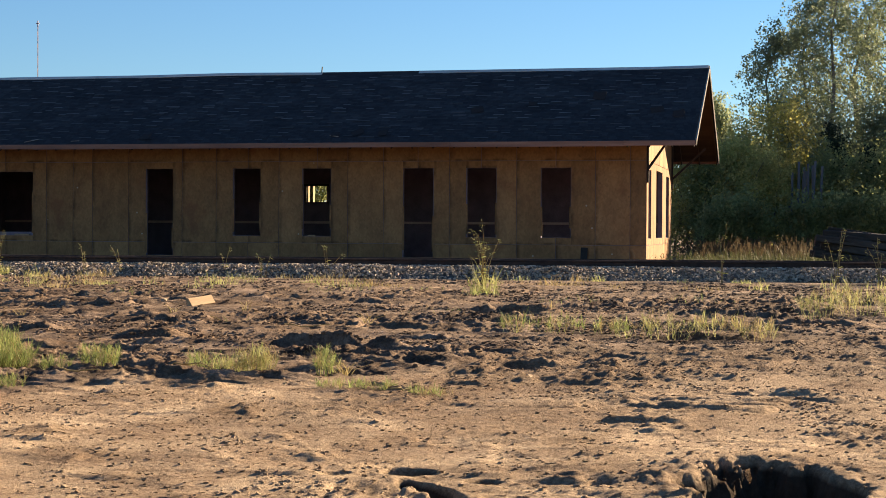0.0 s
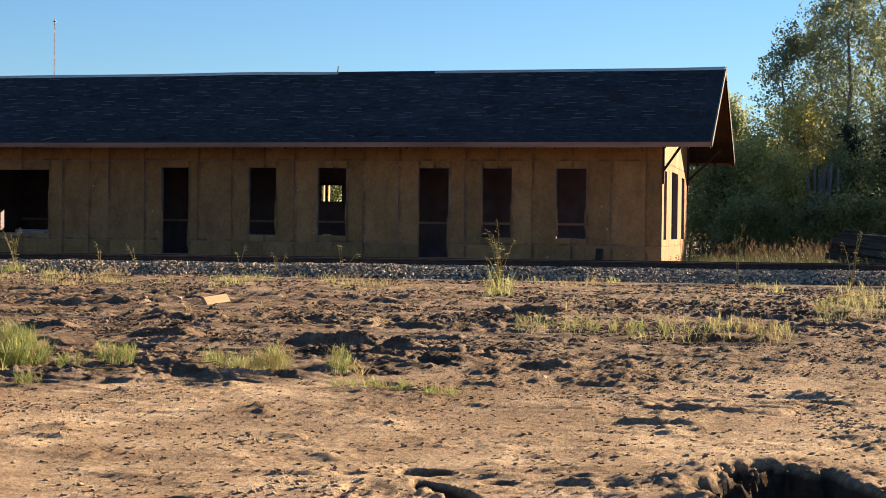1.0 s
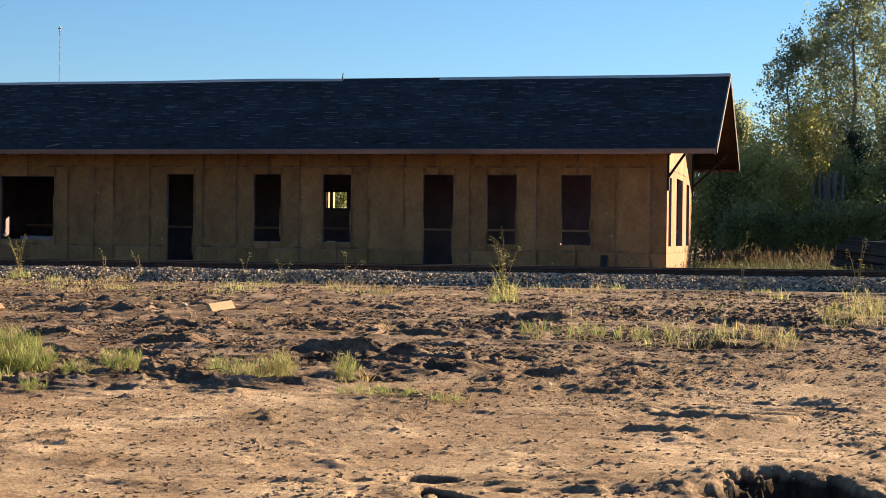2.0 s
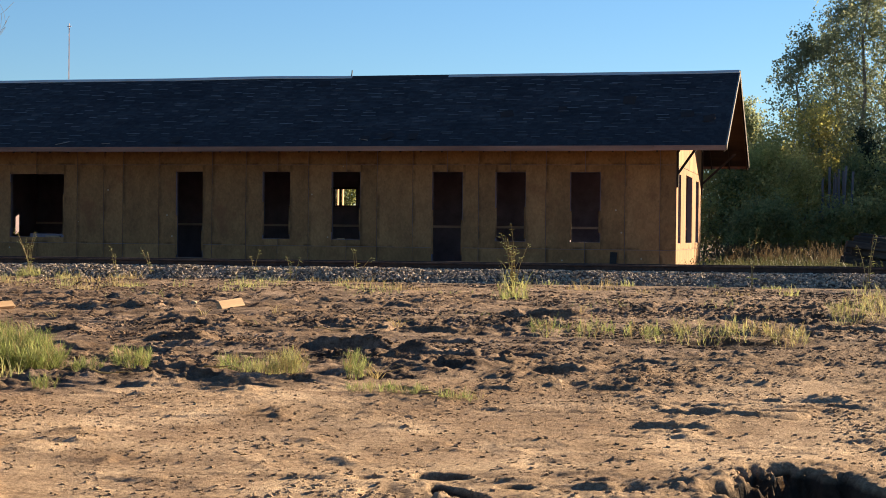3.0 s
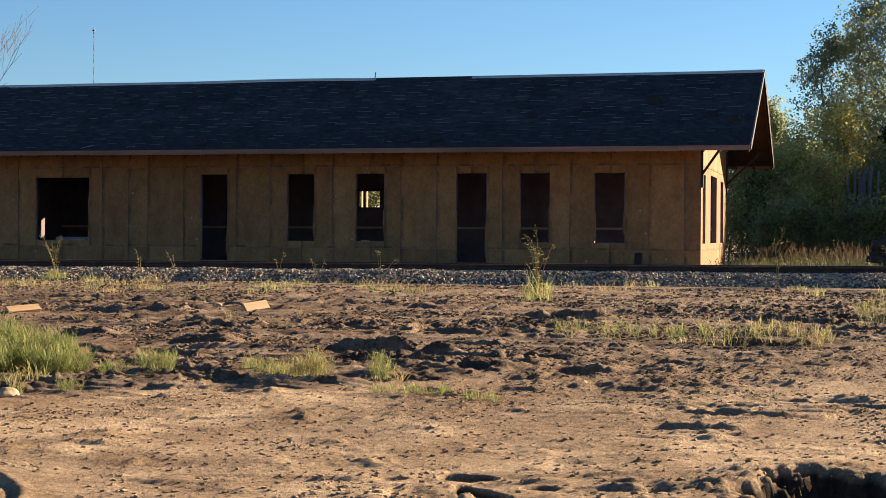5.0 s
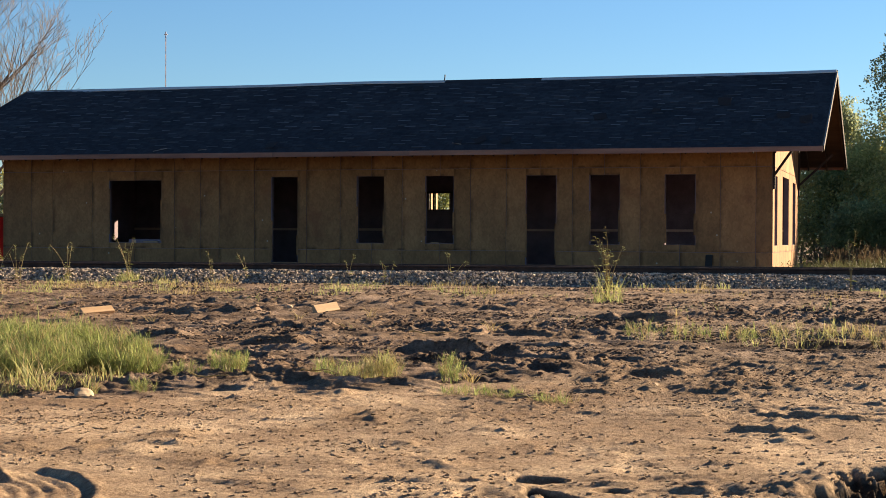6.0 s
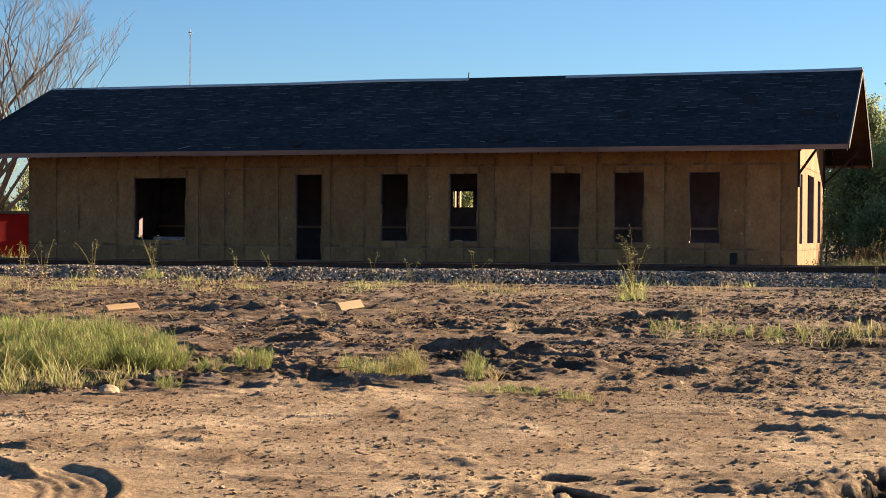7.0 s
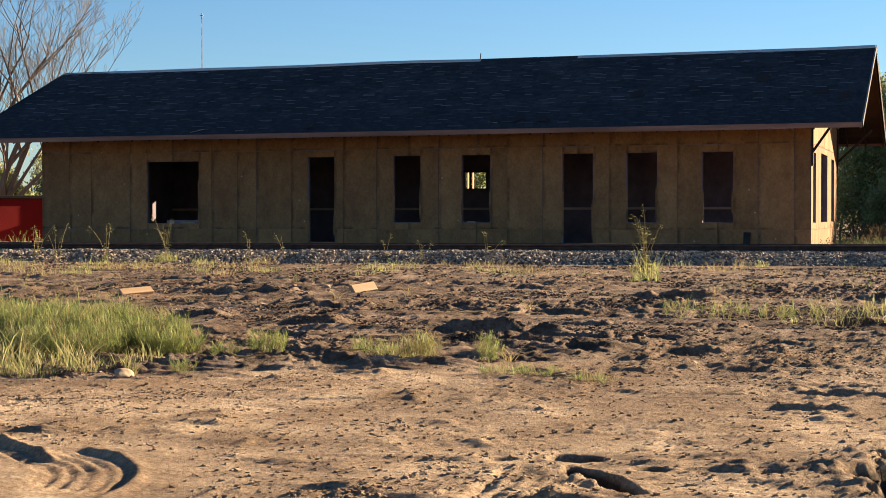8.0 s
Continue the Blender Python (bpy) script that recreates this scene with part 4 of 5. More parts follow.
        beam(bm, (0.02, y, zt - drop), (reach, y, zt), 0.07, 0.09, (0, 1, 0))
        part("knee_brace", bm, M_DARKWOOD, depot, "dark diagonal timber brace")
        bm = bmesh.new()
        box(bm, 0.016, 0.075, y - 0.05, y + 0.05, zt - drop - 0.35, zt + 0.1)
        part("brace_post", bm, M_DARKWOOD, depot)
    # shingles
    build_shingles(roof, x0, x1, ze, zr, rng)
    return depot


def build_shingles(roof, x0, x1, ze, zr, rng):
    run = math.hypot(DEPTH / 2 + OVER, zr - ze)
    ang = math.degrees(math.atan2(zr - ze, DEPTH / 2 + OVER))
    base = Matrix.Translation((0, -OVER, ze)) @ pose(0, 0, 0, ang, 0, 0)
    # variants of a one-metre strip: a thin sheet with thicker tabs on it
    variants = []
    for v in range(7):
        bm = bmesh.new()
        box(bm, 0.002, 0.998, 0.0, 0.30, 0.001, 0.003)
        x = rng.uniform(0.02, 0.1)
        while x < 0.9:
            w = rng.uniform(0.12, 0.30)
            e = min(x + w, 0.995)
            box(bm, x, e, -0.002, 0.16, 0.0031, 0.0050)
            x = e + rng.uniform(0.06, 0.22)
        me = bpy.data.meshes.new("shingle")
        bm.to_mesh(me)
        bm.free()
        me.materials.append(M_SHINGLE)
        variants.append(me)
    rows = int(run / 0.143)
    made = 0
    V, F = [], []
    for r in range(rows):
        off = rng.uniform(0, 0.9)
        X = x0 - 0.02
        while X < x1 - 0.05:
            w = min(1.0, x1 + 0.03 - X)
            me = variants[rng.randrange(7)]
            if X == x0 - 0.02:
                w = 1.0 - off * 0.9
            tilt = rng.uniform(0.1, 0.4)
            m = base @ Matrix.Translation((X, r * 0.143 - 0.02, 0.004)) @ pose(0, 0, 0, -0.9 - tilt, 0, rng.uniform(-0.05, 0.05)) @ Matrix.Diagonal((w, 1, 1, 1))
            if r < 11 and made < 300:
                piece("shingle", me, m, roof)
                made += 1
            else:
                o = len(V)
                V += [m @ q.co for q in me.vertices]
                F += [tuple(o + i for i in p.vertices) for p in me.polygons]
            X += w
    raw("shingles", V, F, M_SHINGLE, roof)["kind"] = "stuff"
    # pale strips for the highlights along shingle edges, lightness put into their colour
    bm = bmesh.new()
    box(bm, 0, 0.42, 0, 0.085, 0, 0.005)
    tab = bpy.data.meshes.new("worn_edge")
    bm.to_mesh(tab)
    bm.free()
    tab.materials.append(M_TAB)
    n = 0
    V, F = [], []
    for r in range(2, rows - 1, 2):
        X = x0 + 0.3 + (0.55 if r % 4 else 0.0) + rng.uniform(0, 0.4)
        while X < x1 - 0.7:
            if rng.random() < 0.75:
                m = base @ Matrix.Translation((X, (r + rng.choice((0, 1))) * 0.143 - 0.03, 0.015)) @ pose(0, 0, 0, -0.4, 0, rng.uniform(-0.6, 0.6)) @ Matrix.Diagonal((rng.uniform(0.5, 1.1), rng.uniform(0.5, 1.0), 1, 1))
                if n < 300 and r < 14:
                    piece("worn_edge", tab, m, roof)
                    n += 1
                else:
                    o = len(V)
                    V += [m @ q.co for q in tab.vertices]
                    F += [tuple(o + i for i in p.vertices) for p in tab.polygons]
            X += rng.uniform(0.85, 1.25)
    raw("worn_edges", V, F, M_TAB, roof)["kind"] = "stuff"
    # torn and lifted shingles
    bm = bmesh.new()
    box(bm, 0, 0.3, 0, 0.22, 0, 0.006)
    torn = bpy.data.meshes.new("torn_shingle")
    bm.to_mesh(torn)
    bm.free()
    torn.materials.append(M_SHINGLE)
    for X, s in ((-1.75, 3.6), (0.1, 2.3), (0.75, 1.9), (-8.3, 0.45), (-9.0, 0.5), (-7.6, 0.5), (-5.2, 2.4), (-11.8, 5.7), (-3.6, 3.1), (-14.9, 0.3)):
        m = base @ Matrix.Translation((X, s, 0.03)) @ pose(0, 0, 0, 20 + rng.uniform(0, 22), rng.uniform(-12, 12), rng.uniform(-40, 40)) @ Matrix.Diagonal((rng.uniform(0.8, 1.4), rng.uniform(0.7, 1.3), 1, 1))
        piece("torn_shingle", torn, m, roof)


build_depot()


# ================= plants =================
def blades(base, n, rx, ry, h0, h1, lean, width, rng, seed_heads=0.0, zfun=None):
    """Vertices and faces of thin bent blades round a point."""
    V, F = [], []
    for _ in range(n):
        a, r = rng.uniform(0, math.tau), math.sqrt(rng.random())
        x, y = base[0] + rx * r * math.cos(a), base[1] + ry * r * math.sin(a)
        z = zfun(x, y) if zfun else base[2]
        h = (h0 + (h1 - h0) * rng.random() ** 1.9) * (1.1 - 0.4 * r)
        d = rng.uniform(0, math.tau)
        l = lean * h * rng.uniform(0.2, 1.0)
        lx, ly = l * math.cos(d) + 0.35 * l * math.cos(a), l * math.sin(d) + 0.35 * l * math.sin(a)
        w = width * rng.uniform(0.6, 1.3)
        wa = rng.uniform(0, math.tau)
        wx, wy = w * math.cos(wa), w * math.sin(wa)
        o = len(V)
        for t, ww in ((0, 0.8), (0.4, 1.0), (0.75, 0.7)):
            c = t * t
            px, py, pz = x + lx * c, y + ly * c, z - 0.01 + h * (t - 0.12 * c * lean)
            V += [(px - wx * ww / 2, py - wy * ww / 2, pz), (px + wx * ww / 2, py + wy * ww / 2, pz)]
        V.append((x + lx, y + ly, z + h * (1 - 0.2 * lean)))
        F += [(o, o + 1, o + 3, o + 2), (o + 2, o + 3, o + 5, o + 4), (o + 4, o + 5, o + 6)]
        if rng.random() < seed_heads:
            tx, ty, tz = V[-1]
            for k in range(7):
                q = len(V)
                s = 0.012 + 0.006 * rng.random()
                cx, cy, cz = tx + rng.gauss(0, 0.012), ty + rng.gauss(0, 0.012), tz - 0.02 * k + rng.uniform(-0.01, 0.02)
                V += [(cx - s, cy, cz), (cx, cy + s * 0.5, cz - s), (cx + s, cy, cz), (cx, cy - s * 0.5, cz + s)]
                F.append((q, q + 1, q + 2, q + 3))
    return V, F


def tuft(name, x, y, n, rx, ry, h0, h1, material, label, category, seed, lean=0.6, width=0.006, extra=None, heads=0.0):
    rng = random.Random(seed)
    z = sz(x, y)
    root = empty(name, pose(x, y, z), label, category)
    V, F = blades((0, 0, 0), n, rx, ry, h0, h1, lean, width, rng, heads)
    raw("foliage", V, F, material, root)
    if extra:
        V, F = blades((0, 0, 0), extra[1], rx * 0.9, ry * 0.9, h0, h1 * 1.05, lean, width, rng, heads)
        raw("dry_foliage", V, F, extra[0], root)
    return root


def bushy(n, rx, ry, h, rng, leaf=0.05, thin=0.0022, per=14, rise=0.35):
    """Fine feathery growth: stems fanning into a dome, each set with short narrow leaves."""
    k = n
    a = rng.random(k) * math.tau
    r0 = np.sqrt(rng.random(k)) * 0.75
    bx, by = rx * r0 * np.cos(a), ry * r0 * np.sin(a)
    out = np.sqrt(rng.random(k)) * 0.55
    d = a + rng.normal(0, 0.7, k)
    hh = h * (0.55 + 0.45 * rng.random(k)) * np.sqrt(np.clip(1 - (r0 * 0.95) ** 2, 0.15, 1))
    tip = np.stack([bx + rx * out * np.cos(d), by + ry * out * np.sin(d), hh], 1)
    base = np.stack([bx, by, np.full(k, -0.02)], 1)
    side = np.stack([-np.sin(d), np.cos(d), np.zeros(k)], 1) * thin
    mid = base * 0.5 + tip * 0.5 + np.array([0, 0, 1.0]) * (hh * 0.12)[:, None]
    V = np.stack([base - side, base + side, mid + side, mid - side, tip], 1).reshape(-1, 3)
    o = np.arange(k)[:, None] * 5
    F = np.concatenate([o + np.array([[0, 1, 2, 3]])], 0).tolist() + (o + np.array([[3, 2, 4]])).tolist()
    t = rise + (1 - rise) * rng.random((k, per)) ** 0.8
    P = (base[:, None] * ((1 - t) ** 2)[..., None] + 2 * (t * (1 - t))[..., None] * mid[:, None] + (t ** 2)[..., None] * tip[:, None]).reshape(-1, 3)
    m = len(P)
    b, e = rng.random(m) * math.tau, rng.uniform(0.0, 1.35, m)
    L = leaf * (0.5 + 0.8 * rng.random(m))
    u = np.stack([np.cos(b) * np.cos(e), np.sin(b) * np.cos(e), np.sin(e)], 1) * L[:, None]
    w = np.stack([-np.sin(b), np.cos(b), np.zeros(m)], 1) * (L * 0.013 + 0.0008)[:, None]
    V2 = np.stack([P, P + u * 0.5 + w, P + u, P + u * 0.5 - w], 1).reshape(-1, 3)
    F2 = (np.arange(m)[:, None] * 4 + np.array([[0, 1, 2, 3]]) + len(V)).tolist()
    return np.concatenate([V, V2]).tolist(), F + F2


def herb(name, x, y, n, r, h, seed, label, category, material=None, dry=0.0, leaf=0.05, coarse=0, coarse_h=0.4, coarse_m=None):
    """A low bush of fine growth, with some coarse blades standing in it."""
    rng = np.random.default_rng(seed)
    root = empty(name, pose(x, y, sz(x, y) - 0.01), label, category)
    V, F = bushy(n, r, r * 0.9, h, rng, leaf, 0.0022, 22)
    raw("foliage", V, F, material or M_GRASS, root)
    if dry:
        V, F = bushy(max(6, int(n * dry)), r * 0.95, r * 0.9, h * 1.08, rng, leaf)
        raw("dry_foliage", V, F, M_STRAW, root)
    if coarse:
        V, F = blades((0, 0, 0), coarse, r * 0.8, r * 0.7, coarse_h * 0.35, coarse_h, 1.0, 0.0065 if y < -31 else 0.0075, random.Random(seed))
        raw("coarse_blades", V, F, coarse_m or M_WEED, root)["kind"] = "stuff"
    return root


def tall_weed(x, y, h, seed, z=None, stems=3, label="tall green roadside weed with a pale seed head"):
    rng = random.Random(seed)
    z = sz(x, y) if z is None else z
    root = empty("tall_weed", pose(x, y, z), label, "weed")
    V, F = [], []
    for s in range(stems):
        a = rng.uniform(0, math.tau)
        lx, ly = rng.gauss(0, 0.16) * h, rng.gauss(0, 0.16) * h
        hh = h * rng.uniform(0.65, 1.0)
        b0 = Vector((0.05 * math.cos(a), 0.05 * math.sin(a), -0.03))
        pts = [b0 + Vector((lx * t * t, ly * t * t, hh * t)) for t in (0, 0.3, 0.6, 0.85, 1)]
        bm = bmesh.new()
        limb(bm, pts, [0.009, 0.008, 0.007, 0.006, 0.004], 4)
        part("stem", bm, M_STRAW, root)
        for k in range(int(10 * hh)):
            t = rng.uniform(0.12, 0.95)
            c = b0 + Vector((lx * t * t, ly * t * t, hh * t))
            d = rng.uniform(0, math.tau)
            L = rng.uniform(0.06, 0.16) * (1.15 - 0.95 * t)
            u = Vector((math.cos(d), math.sin(d), 0.35))
            w = Vector((-math.sin(d), math.cos(d), 0)) * L * 0.17
            o = len(V)
            V += [c, c + u * L * 0.5 + w, c + u * L + Vector((0, 0, -0.3 * L)), c + u * L * 0.5 - w]
            F.append((o, o + 1, o + 2, o + 3))
        tip = pts[-1]
        for k in range(8):
            o = len(V)
            c = tip + Vector((0, 0, rng.uniform(-0.16, 0.0) * h))
            d = rng.uniform(0, math.tau)
            s_ = rng.uniform(0.03, 0.08)
            u = Vector((math.cos(d) * s_, math.sin(d) * s_, rng.uniform(-0.3, 0.9) * s_))
            w = Vector((0.0045, 0.0045, 0.004))
            V += [c, c + u * 0.6 + w, c + u + Vector((0, 0, -0.015)), c + u * 0.6 - w]
            F.append((o, o + 1, o + 2, o + 3))
    raw("foliage", V, F, M_WEED, root)
    return root


def grow(rng, bm, p, d, length, r, depth, tips, spread=0.55, up=0.25, wob=0.18, kids=(3, 4), sides=5, shrink=(0.5, 0.75), fine=None, thin=0.55):
    """A limb with side limbs; collects the tips and points along thin wood."""
    pts, rad = [p.copy()], [r]
    least = 0.008 if fine is not None else 0.0
    q, dd = p.copy(), d.copy()
    n = 4
    for i in range(n):
        dd = (dd + Vector((rng.gauss(0, wob), rng.gauss(0, wob), rng.gauss(0, wob) + up * 0.25))).normalized()
        q = q + dd * (length / n)
        pts.append(q.copy())
        rad.append(max(least, r * (1 - 0.62 * (i + 1) / n)))
    limb(bm if depth > 1 or fine is None else fine, pts, rad, sides if depth > 1 else 3)
    if depth <= 1:
        tips.extend(pts[1:])
    if depth == 0:
        return
    for k in range(rng.randint(*kids)):
        t = rng.uniform(0.3, 1.0)
        i = min(int(t * n), n - 1)
        base = pts[i].lerp(pts[i + 1], t * n - i)
        a = rng.uniform(0, math.tau)
        side = Vector((math.cos(a), math.sin(a), rng.uniform(0.0, 0.5)))
        nd = (dd * (1 - spread) + side * spread + Vector((0, 0, up))).normalized()
        grow(rng, bm, base, nd, length * rng.uniform(*shrink), rad[i] * thin, depth - 1, tips, spread, up, wob, kids, sides, shrink, fine, thin)


def leaves_at(points, per, spread, size, rng, vert=1.0):
    P = np.array([tuple(p) for p in points])
    r = np.random.default_rng(rng.randrange(10 ** 6))
    if per >= 12:                                     # leaves gather in sprays round each twig
        sprays = max(2, per // 7)
        Q = np.repeat(P, sprays, 0) + r.normal(0, 1, (len(P) * sprays, 3)) * (spread, spread, spread * vert)
        C = np.repeat(Q, per // sprays, 0)
        C = C + r.normal(0, 1, C.shape) * (spread * 0.34)
    else:
        C = np.repeat(P, per, 0) + r.normal(0, 1, (len(P) * per, 3)) * (spread, spread, spread * vert)
    k = len(C)
    a, b = r.random(k) * math.tau, r.uniform(-1.2, 1.2, k)
    s = size * r.uniform(0.6, 1.35, k)
    u = np.stack([np.cos(a) * np.cos(b), np.sin(a) * np.cos(b), np.sin(b)], 1) * s[:, None]
    t = r.normal(0, 1, (k, 3))
    w = np.cross(u, t)
    w = w / (np.linalg.norm(w, axis=1, keepdims=True) + 1e-9) * (s * 0.62)[:, None]
    V = np.stack([C - u * 0.6, C + w * 0.6, C + u * 0.6, C - w * 0.6], 1).reshape(-1, 3)
    F = np.arange(k * 4).reshape(-1, 4)
    return V.tolist(), F.tolist()


def leafy_tree(name, x, y, h, seed, material, label, trunk_r=0.16, stems=1, per=16, spread=0.36, size=0.13, bark=None, low=0.15, width=0.34, group=""):
    rng = random.Random(seed)
    root = empty(name, pose(x, y, -0.3), label, "tree", group)
    bm = bmesh.new()
    tips = []
    for s in range(stems):
        a = rng.uniform(0, math.tau)
        lean = Vector((math.cos(a) * 0.12, math.sin(a) * 0.12, 1)).normalized() if stems > 1 else Vector((rng.gauss(0, 0.03), rng.gauss(0, 0.03), 1)).normalized()
        hh = h * rng.uniform(0.75, 1.0) if stems > 1 else h
        pts = [Vector((0.25 * s * math.cos(a), 0.25 * s * math.sin(a), 0)) + lean * (hh * t) + Vector((rng.gauss(0, 0.12), rng.gauss(0, 0.12), 0)) * t * 2 for t in (0, 0.2, 0.4, 0.6, 0.8, 1.0)]
        limb(bm, pts, [trunk_r * k for k in (1, 0.85, 0.65, 0.45, 0.25, 0.08)], 8)
        for k in range(int(9 + h * 1.1)):
            t = low + (1 - low) * (k + rng.random()) / int(9 + h * 1.1)
            i = min(int(t * 5), 4)
            p = pts[i].lerp(pts[i + 1], t * 5 - i)
            b = rng.uniform(0, math.tau)
            d = Vector((math.cos(b), math.sin(b), rng.uniform(0.35, 0.9))).normalized()
            L = h * width * (1.12 - t) * rng.uniform(0.55, 1.0)
            grow(rng, bm, p, d, L, trunk_r * 0.3 * (1.1 - t), 1, tips, 0.6, 0.22, 0.15, (2, 4), 4)
        tips += [pts[-1], pts[-2]]
    part("trunk", bm, bark or M_BARK, root)
    V, F = leaves_at(tips, per, spread, size, rng)
    raw("crown", V, F, material, root)
    return root


def bare_tree(x, y, h, seed, label):
    rng = random.Random(seed)
    root = empty("bare_tree", pose(x, y, -0.3), label, "tree")
    bm, twigs = bmesh.new(), bmesh.new()
    tips = []
    # several stems from one stool, fanning out and curving upward
    for lean, r, f in ((Vector((0.08, 0.0, 1)), 0.30, 1.0), (Vector((0.38, -0.1, 1)), 0.27, 1.05), (Vector((-0.35, 0.1, 1)), 0.25, 0.95), (Vector((0.62, 0.1, 1)), 0.24, 0.95), (Vector((0.80, -0.1, 0.95)), 0.20, 0.85), (Vector((0.3, 0.35, 1)), 0.22, 0.95), (Vector((-0.8, -0.1, 0.9)), 0.2, 0.9)):
        grow(rng, bm, Vector((0, 0, 0)), lean.normalized(), h * 0.50 * f, r * 0.75, 5, tips, 0.42, 0.14, 0.10, (3, 3), 6, (0.52, 0.76), twigs, 0.64)
    part("trunk", bm, M_BAREBARK, root)
    part("fine_branching", twigs, M_TWIG, root)["kind"] = "stuff"
    return root


# ================= trees and brush behind =================
def build_woods():
    """Poplars and brush on the far side, right of the depot and past its ends."""
    pop = "tall poplar with sparse grey-green autumn leaves"
    for i, (x, y, h, m_, w) in enumerate(((1.0, 27, 6.9, M_LEAF, 0.24), (3.1, 25, 9.6, M_LEAF, 0.26), (5.6, 24, 12.2, M_LEAF, 0.27), (7.6, 26, 13.2, M_LEAF, 0.28), (9.8, 25, 13.0, M_LEAF, 0.28), (12.4, 27, 12.5, M_LEAF, 0.28), (6.7, 28, 13.2, M_LEAF, 0.30), (4.6, 27.5, 11.0, M_LEAF, 0.28))):
        leafy_tree("poplar_tree", x, y, h, 20 + i, m_, pop, 0.17, 1, 33, 0.28, 0.10, None, 0.25, w * 1.4, "poplars beyond the depot")
    # poplars out of view, added to cast shade on the grass and tie pile
    for i, (x, y, h) in enumerate(((22.5, 19.0, 12.5), (25.5, 17.0, 12.0), (28.0, 15.0, 11.5), (24.0, 22.0, 13.0), (30.0, 11.5, 11.5))):
        leafy_tree("poplar_tree", x, y, h, 130 + i, M_LEAF, pop, 0.17, 1, 6, 0.42, 0.19, None, 0.1, 0.3, "poplars beyond the depot")
    bush = (
        (0.6, 18, 4.4, M_LEAF_D), (1.9, 20, 5.6, M_LEAF_Y), (3.0, 17.5, 4.3, M_LEAF_Y), (3.9, 21, 4.6, M_LEAF_Y), (5.6, 19, 4.4, M_LEAF_D),
        (7.0, 18, 4.9, M_LEAF_D), (8.4, 20, 5.2, M_LEAF), (10.0, 18.5, 4.6, M_LEAF_D), (11.8, 20, 5.0, M_LEAF), (-1.0, 21, 4.4, M_LEAF_Y),
        (1.2, 15.2, 2.3, M_LEAF_D), (2.6, 14.8, 2.1, M_LEAF_D), (4.2, 15.0, 2.2, M_LEAF_D), (6.0, 15.0, 2.5, M_LEAF_D), (7.8, 15.2, 2.4, M_LEAF_D),
        (2.4, 23, 6.0, M_LEAF_Y), (4.5, 22.5, 6.6, M_LEAF_Y), (0.4, 19.2, 5.0, M_LEAF_Y), (1.5, 18.6, 5.4, M_LEAF_Y), (6.4, 22, 6.8, M_LEAF), (8.2, 23, 7.2, M_LEAF), (10.6, 22.5, 7.0, M_LEAF_Y), (0.6, 22.5, 5.2, M_LEAF),
        (-13.6, 19, 4.0, M_LEAF_D), (-16.0, 19.5, 4.6, M_LEAF_D), (-11.2, 20, 4.4, M_LEAF),
    )
    for i, (x, y, h) in enumerate(((5.85, 20.0, 5.3), (6.7, 19.6, 4.4))):
        leafy_tree("juniper_tree", x, y, h, 180 + i, M_LEAF_E, "dark upright juniper in the shade", 0.09, 1, 42, 0.15, 0.07, None, 0.03, 0.17)
    for i, (x, y, h, m_) in enumerate(bush):
        yellow = m_ is M_LEAF_Y
        lab = "dense shrub with leaves coloured bright yellow as if sunlit" if yellow else ("low dark green shrub in shade" if h < 3 else "dense green shrub at the wood's edge")
        leafy_tree("shrub", x, y, h, 60 + i, m_, lab, 0.06, 3, 15 if h > 3 else 16, 0.32, 0.098, None, 0.02, 0.34, "brush beyond the depot")
    for i, (x, y, h) in enumerate(((-33.5, 24, 4.2), (-36.0, 22, 3.8), (-38.5, 23, 4.4), (-41.5, 22, 4.0), (-31.0, 26, 4.2), (-44.5, 24, 4.4), (-38.6, 25, 5.6), (-40.4, 26, 5.4), (-37.4, 20.5, 3.4))):
        leafy_tree("shrub", x, y, h, 90 + i, M_LEAF_Y if i % 2 else M_LEAF, "scrubby yellow-green bush past the depot", 0.05, 3, 14, 0.22, 0.10, None, 0.02, 0.36, "brush past the far end")
    bare_tree(-38.0, 16, 13.6, 7, "large leafless tree with reddish upright twigs")
    # distant band of woodland along the horizon
    rng = random.Random(77)
    P = []
    for k in range(420):
        a = rng.uniform(0, math.tau)
        d = rng.uniform(240, 330)
        for j in range(5):
            P.append((d * math.cos(a) + rng.gauss(0, 2.5), d * math.sin(a) + rng.gauss(0, 2.5), rng.uniform(-0.5, 5.0) + 1.5 * math.sin(a * 23)))
    V, F = leaves_at(P, 9, 1.7, 1.5, rng, 0.9)
    tagged(raw("far_woods", V, F, M_LEAF_D), "distant band of dark green woodland", "woods", kind="stuff")


build_woods()


def build_fence():
    """Leaning pale boards showing between the shrubs."""
    f = empty("board_fence", pose(3.95, 17.2, -0.25), "old pale grey board fence overgrown by shrubs", "fence")
    rng = random.Random(3)
    for i in range(9):
        bm = bmesh.new()
        h = rng.uniform(3.2, 3.9)
        box(bm, -0.045, 0.045, -0.012, 0.012, 0.0, h, 0.004)
        b = part("board", bm, M_FENCE, f)
        b.matrix_basis = pose(i * 0.125 + rng.uniform(-0.03, 0.03), rng.uniform(-0.04, 0.04), 0, rng.uniform(-2, 2), rng.uniform(-3, 3), rng.uniform(-8, 8))
    for z in (0.8, 2.0):
        bm = bmesh.new()
        box(bm, -0.1, 1.5, 0.05, 0.10, z, z + 0.09, 0.004)
        part("crossbar", bm, M_FENCE, f)


build_fence()


